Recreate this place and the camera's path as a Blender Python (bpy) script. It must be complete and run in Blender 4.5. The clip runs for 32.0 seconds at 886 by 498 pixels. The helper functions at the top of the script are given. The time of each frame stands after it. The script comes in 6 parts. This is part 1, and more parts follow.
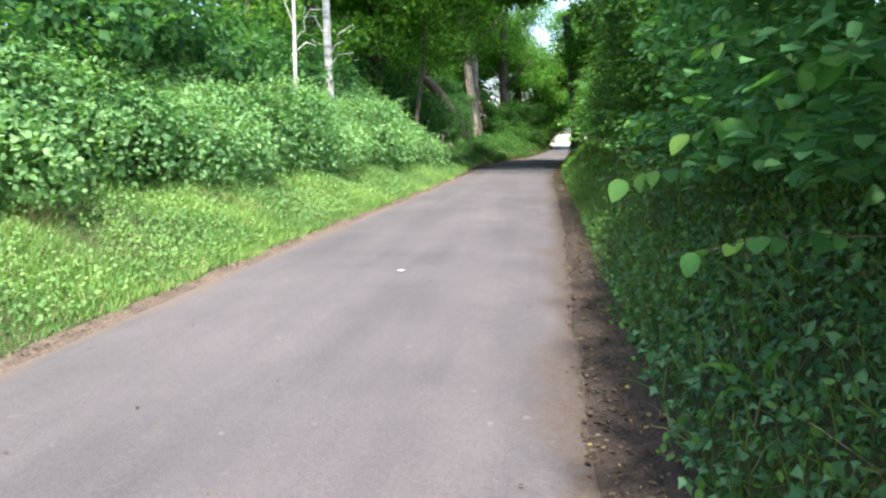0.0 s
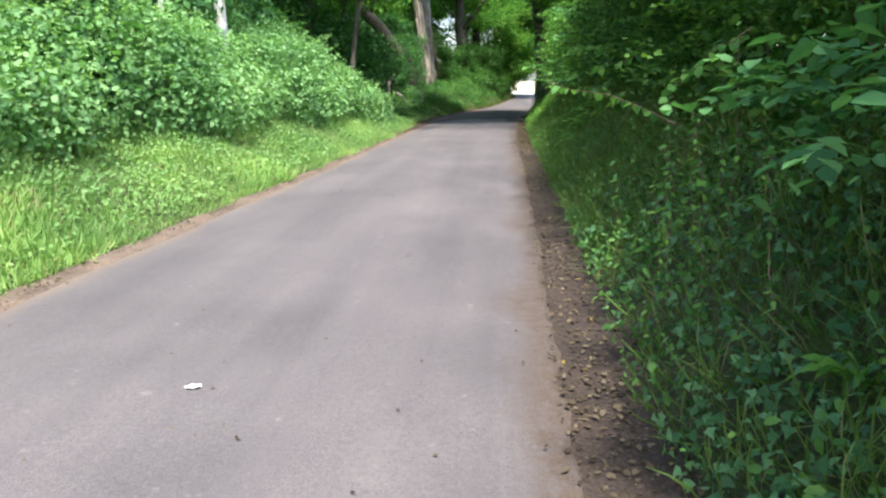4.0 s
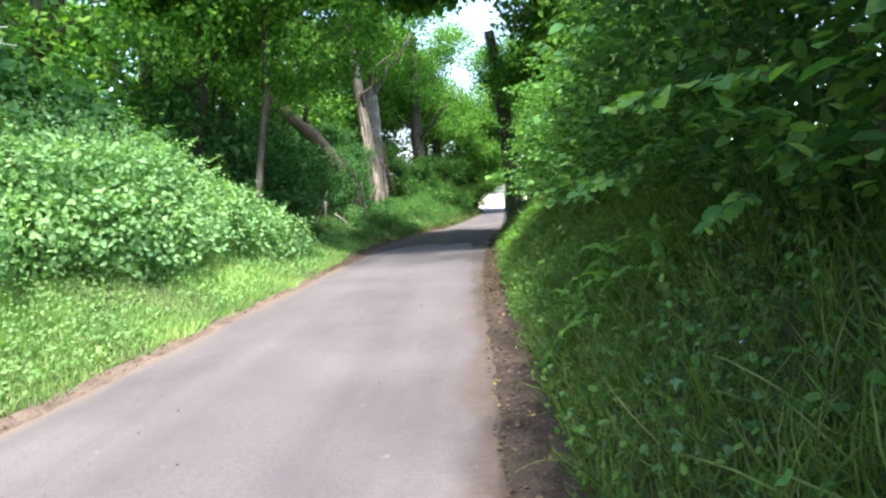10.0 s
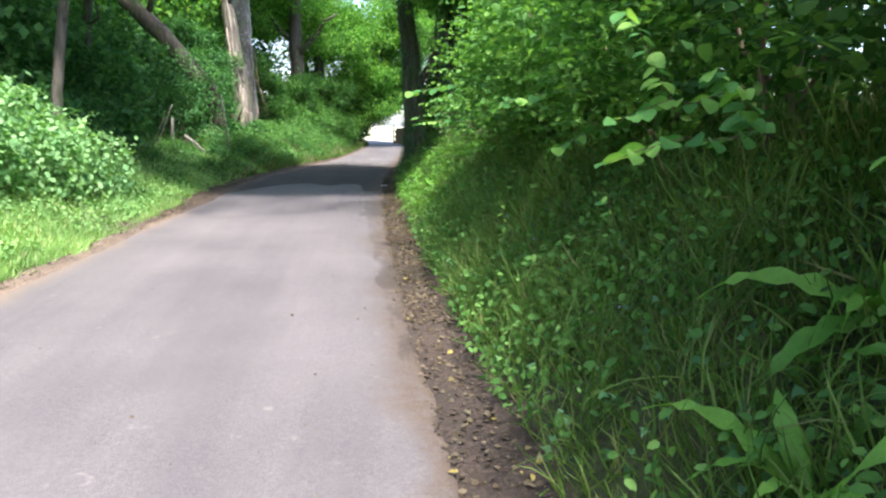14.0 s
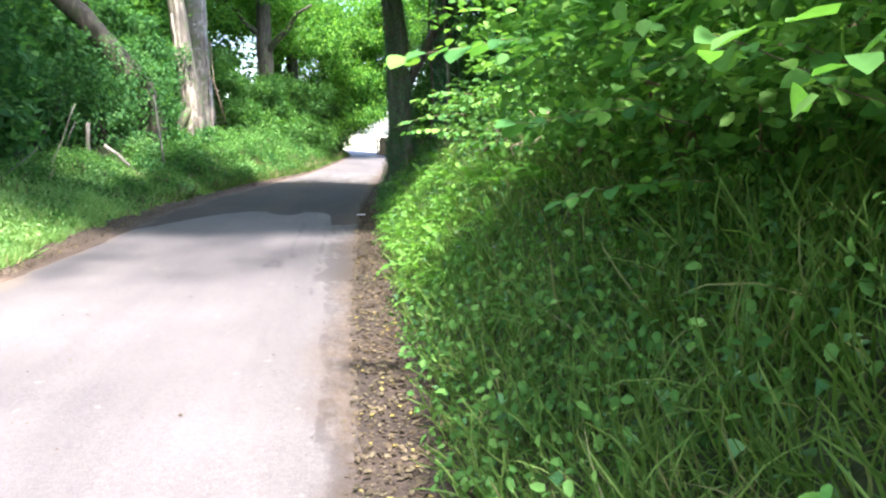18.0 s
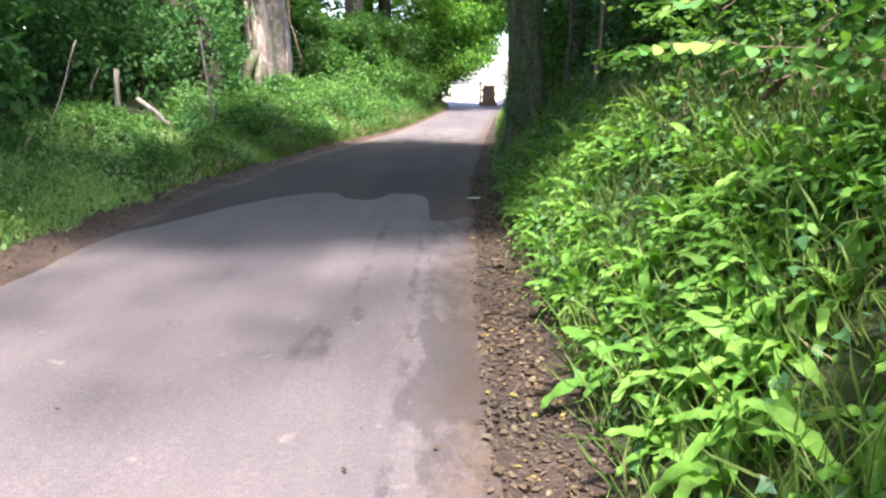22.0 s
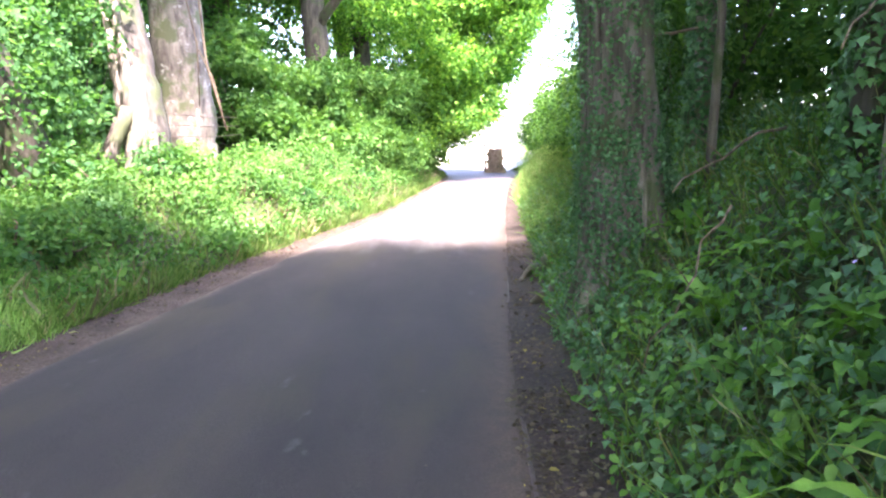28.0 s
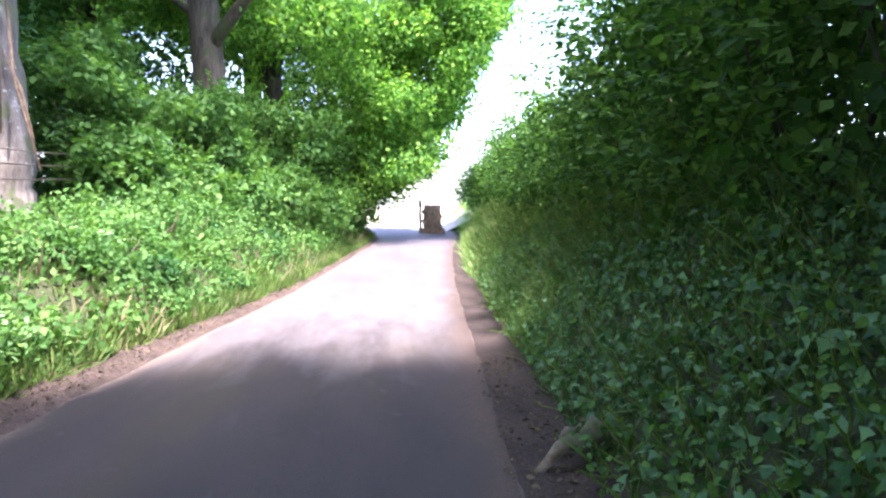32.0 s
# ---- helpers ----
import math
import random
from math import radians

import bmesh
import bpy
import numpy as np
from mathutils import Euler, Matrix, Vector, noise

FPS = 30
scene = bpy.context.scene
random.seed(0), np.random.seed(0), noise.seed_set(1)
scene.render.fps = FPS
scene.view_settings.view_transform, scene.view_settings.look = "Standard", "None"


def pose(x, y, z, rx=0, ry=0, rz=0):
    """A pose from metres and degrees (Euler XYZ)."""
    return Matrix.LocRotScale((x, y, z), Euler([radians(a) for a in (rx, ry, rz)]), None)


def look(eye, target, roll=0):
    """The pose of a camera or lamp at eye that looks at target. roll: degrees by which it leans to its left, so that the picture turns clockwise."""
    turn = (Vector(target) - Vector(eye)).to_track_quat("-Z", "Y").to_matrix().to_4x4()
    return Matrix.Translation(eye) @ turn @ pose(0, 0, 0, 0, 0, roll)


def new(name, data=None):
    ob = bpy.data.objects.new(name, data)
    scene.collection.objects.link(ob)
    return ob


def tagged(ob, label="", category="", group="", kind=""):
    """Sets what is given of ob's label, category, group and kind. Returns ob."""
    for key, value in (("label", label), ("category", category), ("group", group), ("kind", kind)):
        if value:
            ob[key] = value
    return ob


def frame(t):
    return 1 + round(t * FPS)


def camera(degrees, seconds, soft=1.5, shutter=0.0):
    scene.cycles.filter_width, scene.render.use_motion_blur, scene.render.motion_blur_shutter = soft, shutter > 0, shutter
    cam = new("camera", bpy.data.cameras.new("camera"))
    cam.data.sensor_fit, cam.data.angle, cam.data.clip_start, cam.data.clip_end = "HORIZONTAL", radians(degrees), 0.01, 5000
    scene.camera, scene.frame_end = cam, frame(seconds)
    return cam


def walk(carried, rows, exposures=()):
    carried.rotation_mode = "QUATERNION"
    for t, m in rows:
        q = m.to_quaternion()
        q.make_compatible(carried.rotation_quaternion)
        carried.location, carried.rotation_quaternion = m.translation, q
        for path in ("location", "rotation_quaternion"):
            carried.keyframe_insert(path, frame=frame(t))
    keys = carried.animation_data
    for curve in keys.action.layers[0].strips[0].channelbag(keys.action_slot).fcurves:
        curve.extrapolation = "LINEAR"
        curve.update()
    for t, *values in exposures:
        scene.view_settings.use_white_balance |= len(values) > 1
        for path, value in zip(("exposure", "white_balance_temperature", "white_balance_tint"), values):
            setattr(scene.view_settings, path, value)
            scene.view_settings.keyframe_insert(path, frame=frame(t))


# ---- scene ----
cam = camera(65.0, 32.0, soft=2.25)
PATH = [
    (0, (0.03, -0.032, 1.508), (-0.271, 1.918, 1.182), -0.5),
    (0.5, (-0.009, 0.498, 1.514), (-0.364, 2.445, 1.231), -0.0),
    (1, (-0.049, 1.057, 1.481), (-0.368, 3.006, 1.17), -3.0),
    (1.5, (-0.107, 1.604, 1.457), (-0.431, 3.543, 1.09), 1.5),
    (2, (-0.102, 2.123, 1.414), (-0.288, 4.066, 0.976), -1.0),
    (2.5, (-0.11, 2.645, 1.415), (-0.354, 4.582, 0.982), 2.2),
    (4.5, (-0.009, 4.725, 1.511), (-0.189, 6.659, 1.034), -1.0),
    (5, (-0.028, 5.249, 1.502), (-0.256, 7.198, 1.119), 0.1),
    (5.5, (0.024, 5.85, 1.479), (-0.154, 7.81, 1.119), -4.6),
    (6, (0.033, 6.363, 1.439), (-0.151, 8.317, 1.05), 2.9),
    (6.5, (0.124, 6.908, 1.423), (0.048, 8.864, 1.015), -1.4),
    (7, (0.129, 7.443, 1.417), (-0.062, 9.407, 1.094), 0.9),
    (7.5, (0.137, 8.028, 1.401), (-0.1, 9.992, 1.107), -2.8),
    (8, (0.113, 8.594, 1.406), (-0.174, 10.547, 1.088), 0.4),
    (8.5, (0.178, 9.166, 1.452), (-0.083, 11.104, 1.029), 0.1),
    (9, (0.18, 9.808, 1.468), (-0.057, 11.761, 1.106), -0.8),
    (9.5, (0.099, 10.248, 1.442), (-0.097, 12.231, 1.274), -3.0),
    (10, (0.165, 10.725, 1.52), (0.049, 12.715, 1.366), -2.6),
    (10.5, (0.091, 11.259, 1.501), (0.009, 13.233, 1.189), 1.6),
    (11, (0.068, 11.806, 1.457), (0.063, 13.786, 1.171), -2.6),
    (11.5, (-0.023, 12.335, 1.415), (-0.062, 14.308, 1.087), -0.7),
    (12, (-0.078, 12.89, 1.421), (-0.129, 14.852, 1.035), 0.6),
    (12.5, (-0.092, 13.425, 1.409), (-0.12, 15.387, 1.023), 1.8),
    (13, (-0.122, 13.972, 1.425), (0.012, 15.92, 0.993), 0.4),
    (13.5, (-0.142, 14.452, 1.442), (0.066, 16.388, 0.987), -1.0),
    (14, (-0.21, 14.976, 1.459), (0.027, 16.931, 1.113), 1.6),
    (14.5, (-0.192, 15.509, 1.423), (0.09, 17.466, 1.117), -0.9),
    (16.5, (-0.073, 17.475, 1.459), (0.321, 19.41, 1.147), 2.0),
    (17, (-0.003, 18.138, 1.435), (0.369, 20.076, 1.108), 4.5),
    (17.5, (0.029, 18.686, 1.445), (0.349, 20.624, 1.066), 2.9),
    (18, (0.075, 19.278, 1.462), (0.355, 21.232, 1.143), 2.0),
    (18.5, (0.039, 19.756, 1.482), (0.229, 21.736, 1.279), 2.4),
    (19, (0.07, 20.338, 1.46), (0.181, 22.322, 1.228), -1.0),
    (19.5, (0.022, 20.833, 1.416), (0.024, 22.82, 1.186), 5.0),
    (20, (0.023, 21.407, 1.352), (0.098, 23.389, 1.097), 0.3),
    (20.5, (-0.013, 21.912, 1.344), (0.08, 23.899, 1.135), 0.2),
    (21, (0.016, 22.456, 1.326), (0.183, 24.425, 1.018), -1.2),
    (21.5, (0.011, 22.964, 1.33), (0.076, 24.923, 0.934), 0.1),
    (22, (-0.04, 23.495, 1.357), (-0.03, 25.441, 0.895), 1.1),
    (22.5, (-0.033, 24.046, 1.406), (-0.008, 26.015, 1.054), -0.0),
    (23, (-0.036, 24.567, 1.418), (0.114, 26.553, 1.235), 1.3),
    (23.5, (-0.033, 25.146, 1.406), (0.103, 27.121, 1.123), -1.3),
    (24, (-0.082, 25.665, 1.368), (-0.065, 27.642, 1.068), 3.1),
    (24.5, (-0.038, 26.21, 1.382), (0.006, 28.18, 1.044), 0.3),
    (26.5, (0.058, 28.366, 1.41), (0.094, 30.328, 1.021), 0.6),
    (27, (0.058, 28.947, 1.429), (0.008, 30.901, 1.004), -0.2),
    (27.5, (-0.002, 29.524, 1.422), (-0.072, 31.492, 1.072), 0.6),
    (28, (0.023, 30.075, 1.417), (0.027, 32.054, 1.125), -0.8),
    (28.5, (-0.023, 30.634, 1.399), (0.033, 32.614, 1.124), 2.7),
    (29, (-0.001, 31.153, 1.359), (0.086, 33.134, 1.1), -1.4),
    (29.5, (-0.066, 31.642, 1.344), (-0.041, 33.631, 1.135), 1.4),
    (30, (-0.036, 32.14, 1.309), (0.129, 34.13, 1.205), -1.7),
    (30.5, (-0.047, 32.657, 1.309), (0.092, 34.646, 1.158), -2.2),
    (31, (-0.02, 33.12, 1.305), (0.204, 35.093, 1.064), -0.7),
    (31.5, (0.027, 33.63, 1.317), (0.171, 35.621, 1.19), -1.8),
    (32, (0.025, 34.038, 1.31), (0.237, 36.022, 1.185), -0.4),
]
walk(cam, [(t, look(eye, target, roll)) for t, eye, target, roll in PATH], [(0, 2.05, 6350, 13), (9, 2.2, 6250, 14), (10, 2.45, 6250, 16), (12, 2.4, 6250, 15), (14, 2.5, 6150, 16), (17, 3.12, 6200, 15), (19, 3.15, 6150, 20), (21, 2.8, 6300, 25), (22, 2.85, 6400, 26), (24, 3.42, 6350, 36), (26.5, 4.3, 6400, 35), (28, 4.22, 6450, 35), (30, 3.55, 6200, 35), (32, 3.38, 6000, 36)])

# ---- world and sun ----
world = bpy.data.worlds.new("sky")
scene.world = world
world.use_nodes = True
wn = world.node_tree
sky = wn.nodes.new("ShaderNodeTexSky")
sky.sky_type = "NISHITA"
sky.sun_disc = False
SUN_TO = Vector((0.09, -0.62, 1.0)).normalized()
sky.sun_elevation = math.asin(SUN_TO.z)
sky.sun_rotation = math.atan2(SUN_TO.x, SUN_TO.y)
sky.air_density, sky.dust_density, sky.ozone_density = 1.0, 2.0, 1.0
wn.links.new(sky.outputs[0], wn.nodes["Background"].inputs[0])
wn.nodes["Background"].inputs[1].default_value = 0.12
sun = new("sun", bpy.data.lights.new("sun", "SUN"))
sun.data.energy = 2.6
sun.data.angle = radians(3.0)
sun.data.color = (1.0, 0.95, 0.87)
sun.matrix_world = look(SUN_TO * 60, (0, 0, 0))


# ---- materials ----
def material(name, rough=0.8):
    m = bpy.data.materials.new(name)
    m.use_nodes = True
    b = m.node_tree.nodes["Principled BSDF"]
    b.inputs["Roughness"].default_value = rough
    return m, m.node_tree, b


def ramp(nt, stops, fac):
    r = nt.nodes.new("ShaderNodeValToRGB")
    e = r.color_ramp.elements
    e[0].position, e[0].color = stops[0][0], (*stops[0][1], 1)
    e[1].position, e[1].color = stops[-1][0], (*stops[-1][1], 1)
    for p, c in stops[1:-1]:
        e.new(p).color = (*c, 1)
    nt.links.new(fac, r.inputs[0])
    return r.outputs[0]


def noise_out(nt, scale, detail=4.0, rough=0.55, stretch=None):
    g = nt.nodes.new("ShaderNodeNewGeometry")
    n = nt.nodes.new("ShaderNodeTexNoise")
    n.inputs["Scale"].default_value = scale
    n.inputs["Detail"].default_value = detail
    n.inputs["Roughness"].default_value = rough
    src = g.outputs["Position"]
    if stretch:
        mp = nt.nodes.new("ShaderNodeMapping")
        mp.inputs["Scale"].default_value = stretch
        nt.links.new(src, mp.inputs[0])
        src = mp.outputs[0]
    nt.links.new(src, n.inputs["Vector"])
    return n.outputs["Fac"]


def mix(nt, mode, fac, a, b):
    n = nt.nodes.new("ShaderNodeMix")
    n.data_type, n.blend_type = "RGBA", mode
    for sock, v in ((n.inputs["Factor"], fac), (n.inputs["A"], a), (n.inputs["B"], b)):
        if isinstance(v, (int, float)):
            sock.default_value = v
        elif isinstance(v, tuple):
            sock.default_value = (*v, 1)
        else:
            nt.links.new(v, sock)
    return n.outputs["Result"]


def bump(nt, b, height, strength, dist):
    n = nt.nodes.new("ShaderNodeBump")
    n.inputs["Strength"].default_value = strength
    n.inputs["Distance"].default_value = dist
    nt.links.new(height, n.inputs["Height"])
    nt.links.new(n.outputs[0], b.inputs["Normal"])


def leaf_material(name, dark, mid, light, translucent=0.35, rough=0.45, dead=None, objects=False, share=0.03):
    """Leaves of three greens, each leaf its own, patchy from bush to bush, letting light through."""
    m, nt, b = material(name, rough)
    if objects:
        rnd = nt.nodes.new("ShaderNodeObjectInfo").outputs["Random"]
    else:
        rnd = nt.nodes.new("ShaderNodeNewGeometry").outputs["Random Per Island"]
    stops = [(0.0, dark), (0.5, mid), (0.93, light)]
    if dead:
        stops = [(0.0, dark), (0.5 * (1 - share), mid), (0.99 - share, light), (1.0 - share, dead), (1.0, dead)]
    col = mix(nt, "MULTIPLY", 1.0, ramp(nt, stops, rnd), (1.52, 1.70, 1.75))
    patch = ramp(nt, [(0.35, (0.72, 0.80, 0.80)), (0.65, (1.15, 1.12, 1.05))], noise_out(nt, 0.9, 3))
    col = mix(nt, "MULTIPLY", 1.0, col, patch)
    fine = ramp(nt, [(0.3, (0.82, 0.85, 0.8)), (0.7, (1.12, 1.1, 1.1))], noise_out(nt, 60, 2))
    col = mix(nt, "MULTIPLY", 0.7, col, fine)
    nt.links.new(col, b.inputs["Base Color"])
    b.inputs["Specular IOR Level"].default_value = 0.18
    b.inputs["Roughness"].default_value = rough + 0.15
    t = nt.nodes.new("ShaderNodeBsdfTranslucent")
    tc = mix(nt, "MULTIPLY", 1.0, col, (1.3, 1.4, 0.6))
    nt.links.new(tc, t.inputs[0])
    s = nt.nodes.new("ShaderNodeMixShader")
    s.inputs[0].default_value = translucent
    nt.links.new(b.outputs[0], s.inputs[1])
    nt.links.new(t.outputs[0], s.inputs[2])
    nt.links.new(s.outputs[0], nt.nodes["Material Output"].inputs[0])
    return m


def bark_material(name, dark, mid, light, stretch=(6, 6, 1.2), depth=0.02, moss=None, lichen=None):
    m, nt, b = material(name, 0.85)
    n1 = noise_out(nt, 2.2, 8, 0.65, stretch)
    n2 = noise_out(nt, 1.3, 4, 0.5)
    col = ramp(nt, [(0.3, dark), (0.52, mid), (0.72, light)], n1)
    col = mix(nt, "MULTIPLY", 0.8, col, ramp(nt, [(0.35, (0.6, 0.6, 0.58)), (0.65, (1.2, 1.18, 1.15))], n2))
    crack = ramp(nt, [(0.36, (0.45, 0.43, 0.40)), (0.50, (1.05, 1.05, 1.05))], noise_out(nt, 7.0, 6, 0.7, (stretch[0] * 0.5, stretch[1] * 0.5, stretch[2] * 0.35)))
    col = mix(nt, "MULTIPLY", 0.85, col, crack)
    if lichen:
        spots = ramp(nt, [(0.60, (0, 0, 0)), (0.66, (0.8, 0.8, 0.8))], noise_out(nt, 9.0, 4, 0.6))
        col = mix(nt, "MIX", spots, col, lichen)
    if moss:
        mask = ramp(nt, [(0.52, (0, 0, 0)), (0.62, (1, 1, 1))], noise_out(nt, 2.6, 5, 0.6))
        col = mix(nt, "MIX", mask, col, moss)
    nt.links.new(col, b.inputs["Base Color"])
    bump(nt, b, n1, 0.9, depth)
    return m


def verge_dirt(nt, col):
    """Crumbs of soil that the verges shed onto the asphalt, by the surface's own dirt layers."""
    for layer, tint in (("dirt_right", (0.078, 0.057, 0.043)), ("dirt_left", (0.150, 0.115, 0.086))):
        at = nt.nodes.new("ShaderNodeAttribute")
        at.attribute_name = layer
        crumbs = mix(nt, "MULTIPLY", 1.0, at.outputs["Color"], ramp(nt, [(0.30, (0.35, 0.35, 0.35)), (0.62, (1.3, 1.3, 1.3))], noise_out(nt, 11, 6, 0.7)))
        earth = mix(nt, "MULTIPLY", 1.0, tint, ramp(nt, [(0.3, (0.6, 0.6, 0.6)), (0.7, (1.5, 1.48, 1.45))], noise_out(nt, 70, 4, 0.7)))
        col = mix(nt, "MIX", crumbs, col, earth)
    return col


# worn asphalt: light binder-poor aggregate, damp blue-grey tone, polished wheel tracks
ASPHALT, nt, b = material("worn_asphalt", 0.72)
grain = noise_out(nt, 190, 3, 0.7)
broad = noise_out(nt, 0.55, 5, 0.6)
streak = noise_out(nt, 0.8, 4, 0.6, (2.4, 0.16, 1))
stone = ramp(nt, [(0.30, (0.068, 0.064, 0.066)), (0.5, (0.118, 0.111, 0.112)), (0.72, (0.196, 0.185, 0.186))], grain)
stone = mix(nt, "MULTIPLY", 1.0, stone, ramp(nt, [(0.3, (0.78, 0.77, 0.78)), (0.7, (1.16, 1.14, 1.12))], broad))
stone = mix(nt, "MULTIPLY", 1.0, stone, ramp(nt, [(0.3, (0.80, 0.80, 0.82)), (0.7, (1.12, 1.11, 1.1))], streak))
stone = mix(nt, "MULTIPLY", 1.0, stone, ramp(nt, [(0.3, (0.80, 0.80, 0.81)), (0.7, (1.16, 1.15, 1.14))], noise_out(nt, 34, 6, 0.75)))
spots = ramp(nt, [(0.70, (0, 0, 0)), (0.78, (1, 1, 1))], noise_out(nt, 9, 2, 0.5))
stone = mix(nt, "MIX", mix(nt, "MULTIPLY", 1.0, spots, (0.35, 0.35, 0.35)), stone, (0.30, 0.27, 0.24))
stone = mix(nt, "MULTIPLY", 1.0, stone, (0.97, 0.94, 0.93))
stone = verge_dirt(nt, stone)
at = nt.nodes.new("ShaderNodeAttribute")
at.attribute_name = "dark_marks"
edge = mix(nt, "ADD", 1.0, at.outputs["Color"], ramp(nt, [(0.25, (0, 0, 0)), (0.75, (0.9, 0.9, 0.9))], noise_out(nt, 5, 8, 0.75, (1.6, 0.7, 1))))
stone = mix(nt, "MIX", ramp(nt, [(0.52, (0, 0, 0)), (0.66, (0.75, 0.75, 0.75))], mix(nt, "MULTIPLY", 1.0, edge, (0.55, 0.55, 0.55))), stone, mix(nt, "MULTIPLY", 1.0, stone, (0.46, 0.45, 0.45)))
nt.links.new(stone, b.inputs["Base Color"])
bump(nt, b, grain, 0.35, 0.004)

# newer asphalt, partly darkened as tree shade: mossy down the middle, with paler worn spots
FRESH_SHADED, nt, b = material("newer_asphalt_with_shade", 0.85)
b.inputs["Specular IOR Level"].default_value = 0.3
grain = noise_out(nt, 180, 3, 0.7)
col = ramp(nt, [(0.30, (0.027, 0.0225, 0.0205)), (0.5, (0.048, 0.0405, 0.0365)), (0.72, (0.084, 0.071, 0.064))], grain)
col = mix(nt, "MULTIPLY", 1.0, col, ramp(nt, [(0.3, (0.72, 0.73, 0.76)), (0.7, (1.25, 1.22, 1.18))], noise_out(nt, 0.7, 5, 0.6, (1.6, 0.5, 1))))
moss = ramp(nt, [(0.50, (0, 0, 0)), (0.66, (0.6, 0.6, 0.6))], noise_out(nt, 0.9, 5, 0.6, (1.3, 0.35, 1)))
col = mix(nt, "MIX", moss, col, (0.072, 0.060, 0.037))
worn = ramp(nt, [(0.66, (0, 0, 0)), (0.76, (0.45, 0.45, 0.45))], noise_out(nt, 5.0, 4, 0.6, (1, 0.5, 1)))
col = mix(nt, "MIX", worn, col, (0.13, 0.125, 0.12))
# blends into a paler tone towards the far end
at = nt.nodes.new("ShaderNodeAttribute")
at.attribute_name = "far_pale"
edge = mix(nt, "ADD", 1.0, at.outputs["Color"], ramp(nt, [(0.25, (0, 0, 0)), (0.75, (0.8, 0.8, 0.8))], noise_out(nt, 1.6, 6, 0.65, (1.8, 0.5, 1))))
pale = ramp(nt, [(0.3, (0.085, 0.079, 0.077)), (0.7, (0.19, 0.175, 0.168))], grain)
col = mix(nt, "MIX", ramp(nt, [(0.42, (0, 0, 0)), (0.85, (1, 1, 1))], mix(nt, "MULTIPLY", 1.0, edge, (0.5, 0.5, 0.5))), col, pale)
nt.links.new(verge_dirt(nt, col), b.inputs["Base Color"])
bump(nt, b, grain, 0.4, 0.004)

SOIL, nt, b = material("dark_brown_soil", 0.95)
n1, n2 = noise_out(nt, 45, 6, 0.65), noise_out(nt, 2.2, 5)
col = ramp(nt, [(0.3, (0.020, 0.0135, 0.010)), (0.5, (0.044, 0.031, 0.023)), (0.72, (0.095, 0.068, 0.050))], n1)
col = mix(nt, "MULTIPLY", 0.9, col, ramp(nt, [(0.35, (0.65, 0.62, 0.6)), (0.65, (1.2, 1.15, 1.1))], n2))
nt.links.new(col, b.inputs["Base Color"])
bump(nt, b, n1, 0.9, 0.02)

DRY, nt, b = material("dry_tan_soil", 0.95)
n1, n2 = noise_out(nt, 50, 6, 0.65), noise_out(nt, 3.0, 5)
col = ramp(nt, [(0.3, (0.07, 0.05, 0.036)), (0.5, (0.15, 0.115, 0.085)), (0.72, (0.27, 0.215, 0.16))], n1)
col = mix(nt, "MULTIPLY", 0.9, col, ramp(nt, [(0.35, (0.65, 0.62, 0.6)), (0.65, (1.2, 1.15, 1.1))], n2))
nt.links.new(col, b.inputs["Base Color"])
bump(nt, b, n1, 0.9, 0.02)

# browner soil for the left strip's stretch in shade: litter and shade in one colour
BROWN, nt, b = material("shaded_leafy_soil", 0.95)
n1, n2 = noise_out(nt, 48, 6, 0.7), noise_out(nt, 3.0, 5)
col = ramp(nt, [(0.3, (0.038, 0.026, 0.019)), (0.5, (0.085, 0.060, 0.044)), (0.72, (0.17, 0.128, 0.095))], n1)
col = mix(nt, "MULTIPLY", 0.9, col, ramp(nt, [(0.35, (0.65, 0.62, 0.6)), (0.65, (1.2, 1.15, 1.1))], n2))
nt.links.new(col, b.inputs["Base Color"])
bump(nt, b, n1, 0.9, 0.02)

# very pale tones that stand in for the glare at the lane's end
GLARE_NEAR, nt, b = material("pale_glare_ground", 0.95)
n1, n2 = noise_out(nt, 60, 5, 0.65), noise_out(nt, 1.2, 5)
col = ramp(nt, [(0.3, (0.34, 0.31, 0.26)), (0.5, (0.52, 0.48, 0.42)), (0.72, (0.68, 0.64, 0.57))], n1)
col = mix(nt, "MULTIPLY", 0.8, col, ramp(nt, [(0.35, (0.8, 0.78, 0.75)), (0.65, (1.1, 1.1, 1.08))], n2))
nt.links.new(col, b.inputs["Base Color"])
bump(nt, b, n1, 0.6, 0.02)

# the same glare in the colour of the ground further off
GLARE_FAR, nt, b = material("pale_far_glare_ground", 0.95)
n1, n2 = noise_out(nt, 8, 5, 0.65), noise_out(nt, 0.15, 5)
col = ramp(nt, [(0.3, (0.36, 0.32, 0.20)), (0.5, (0.50, 0.45, 0.30)), (0.72, (0.62, 0.56, 0.40))], n1)
col = mix(nt, "MULTIPLY", 0.8, col, ramp(nt, [(0.35, (0.8, 0.82, 0.75)), (0.65, (1.1, 1.1, 1.05))], n2))
nt.links.new(col, b.inputs["Base Color"])

TURF, nt, b = material("mossy_bank_soil", 0.95)
n1, n2 = noise_out(nt, 30, 6, 0.65), noise_out(nt, 1.4, 5)
col = ramp(nt, [(0.32, (0.020, 0.026, 0.010)), (0.5, (0.045, 0.062, 0.020)), (0.7, (0.085, 0.085, 0.035))], n1)
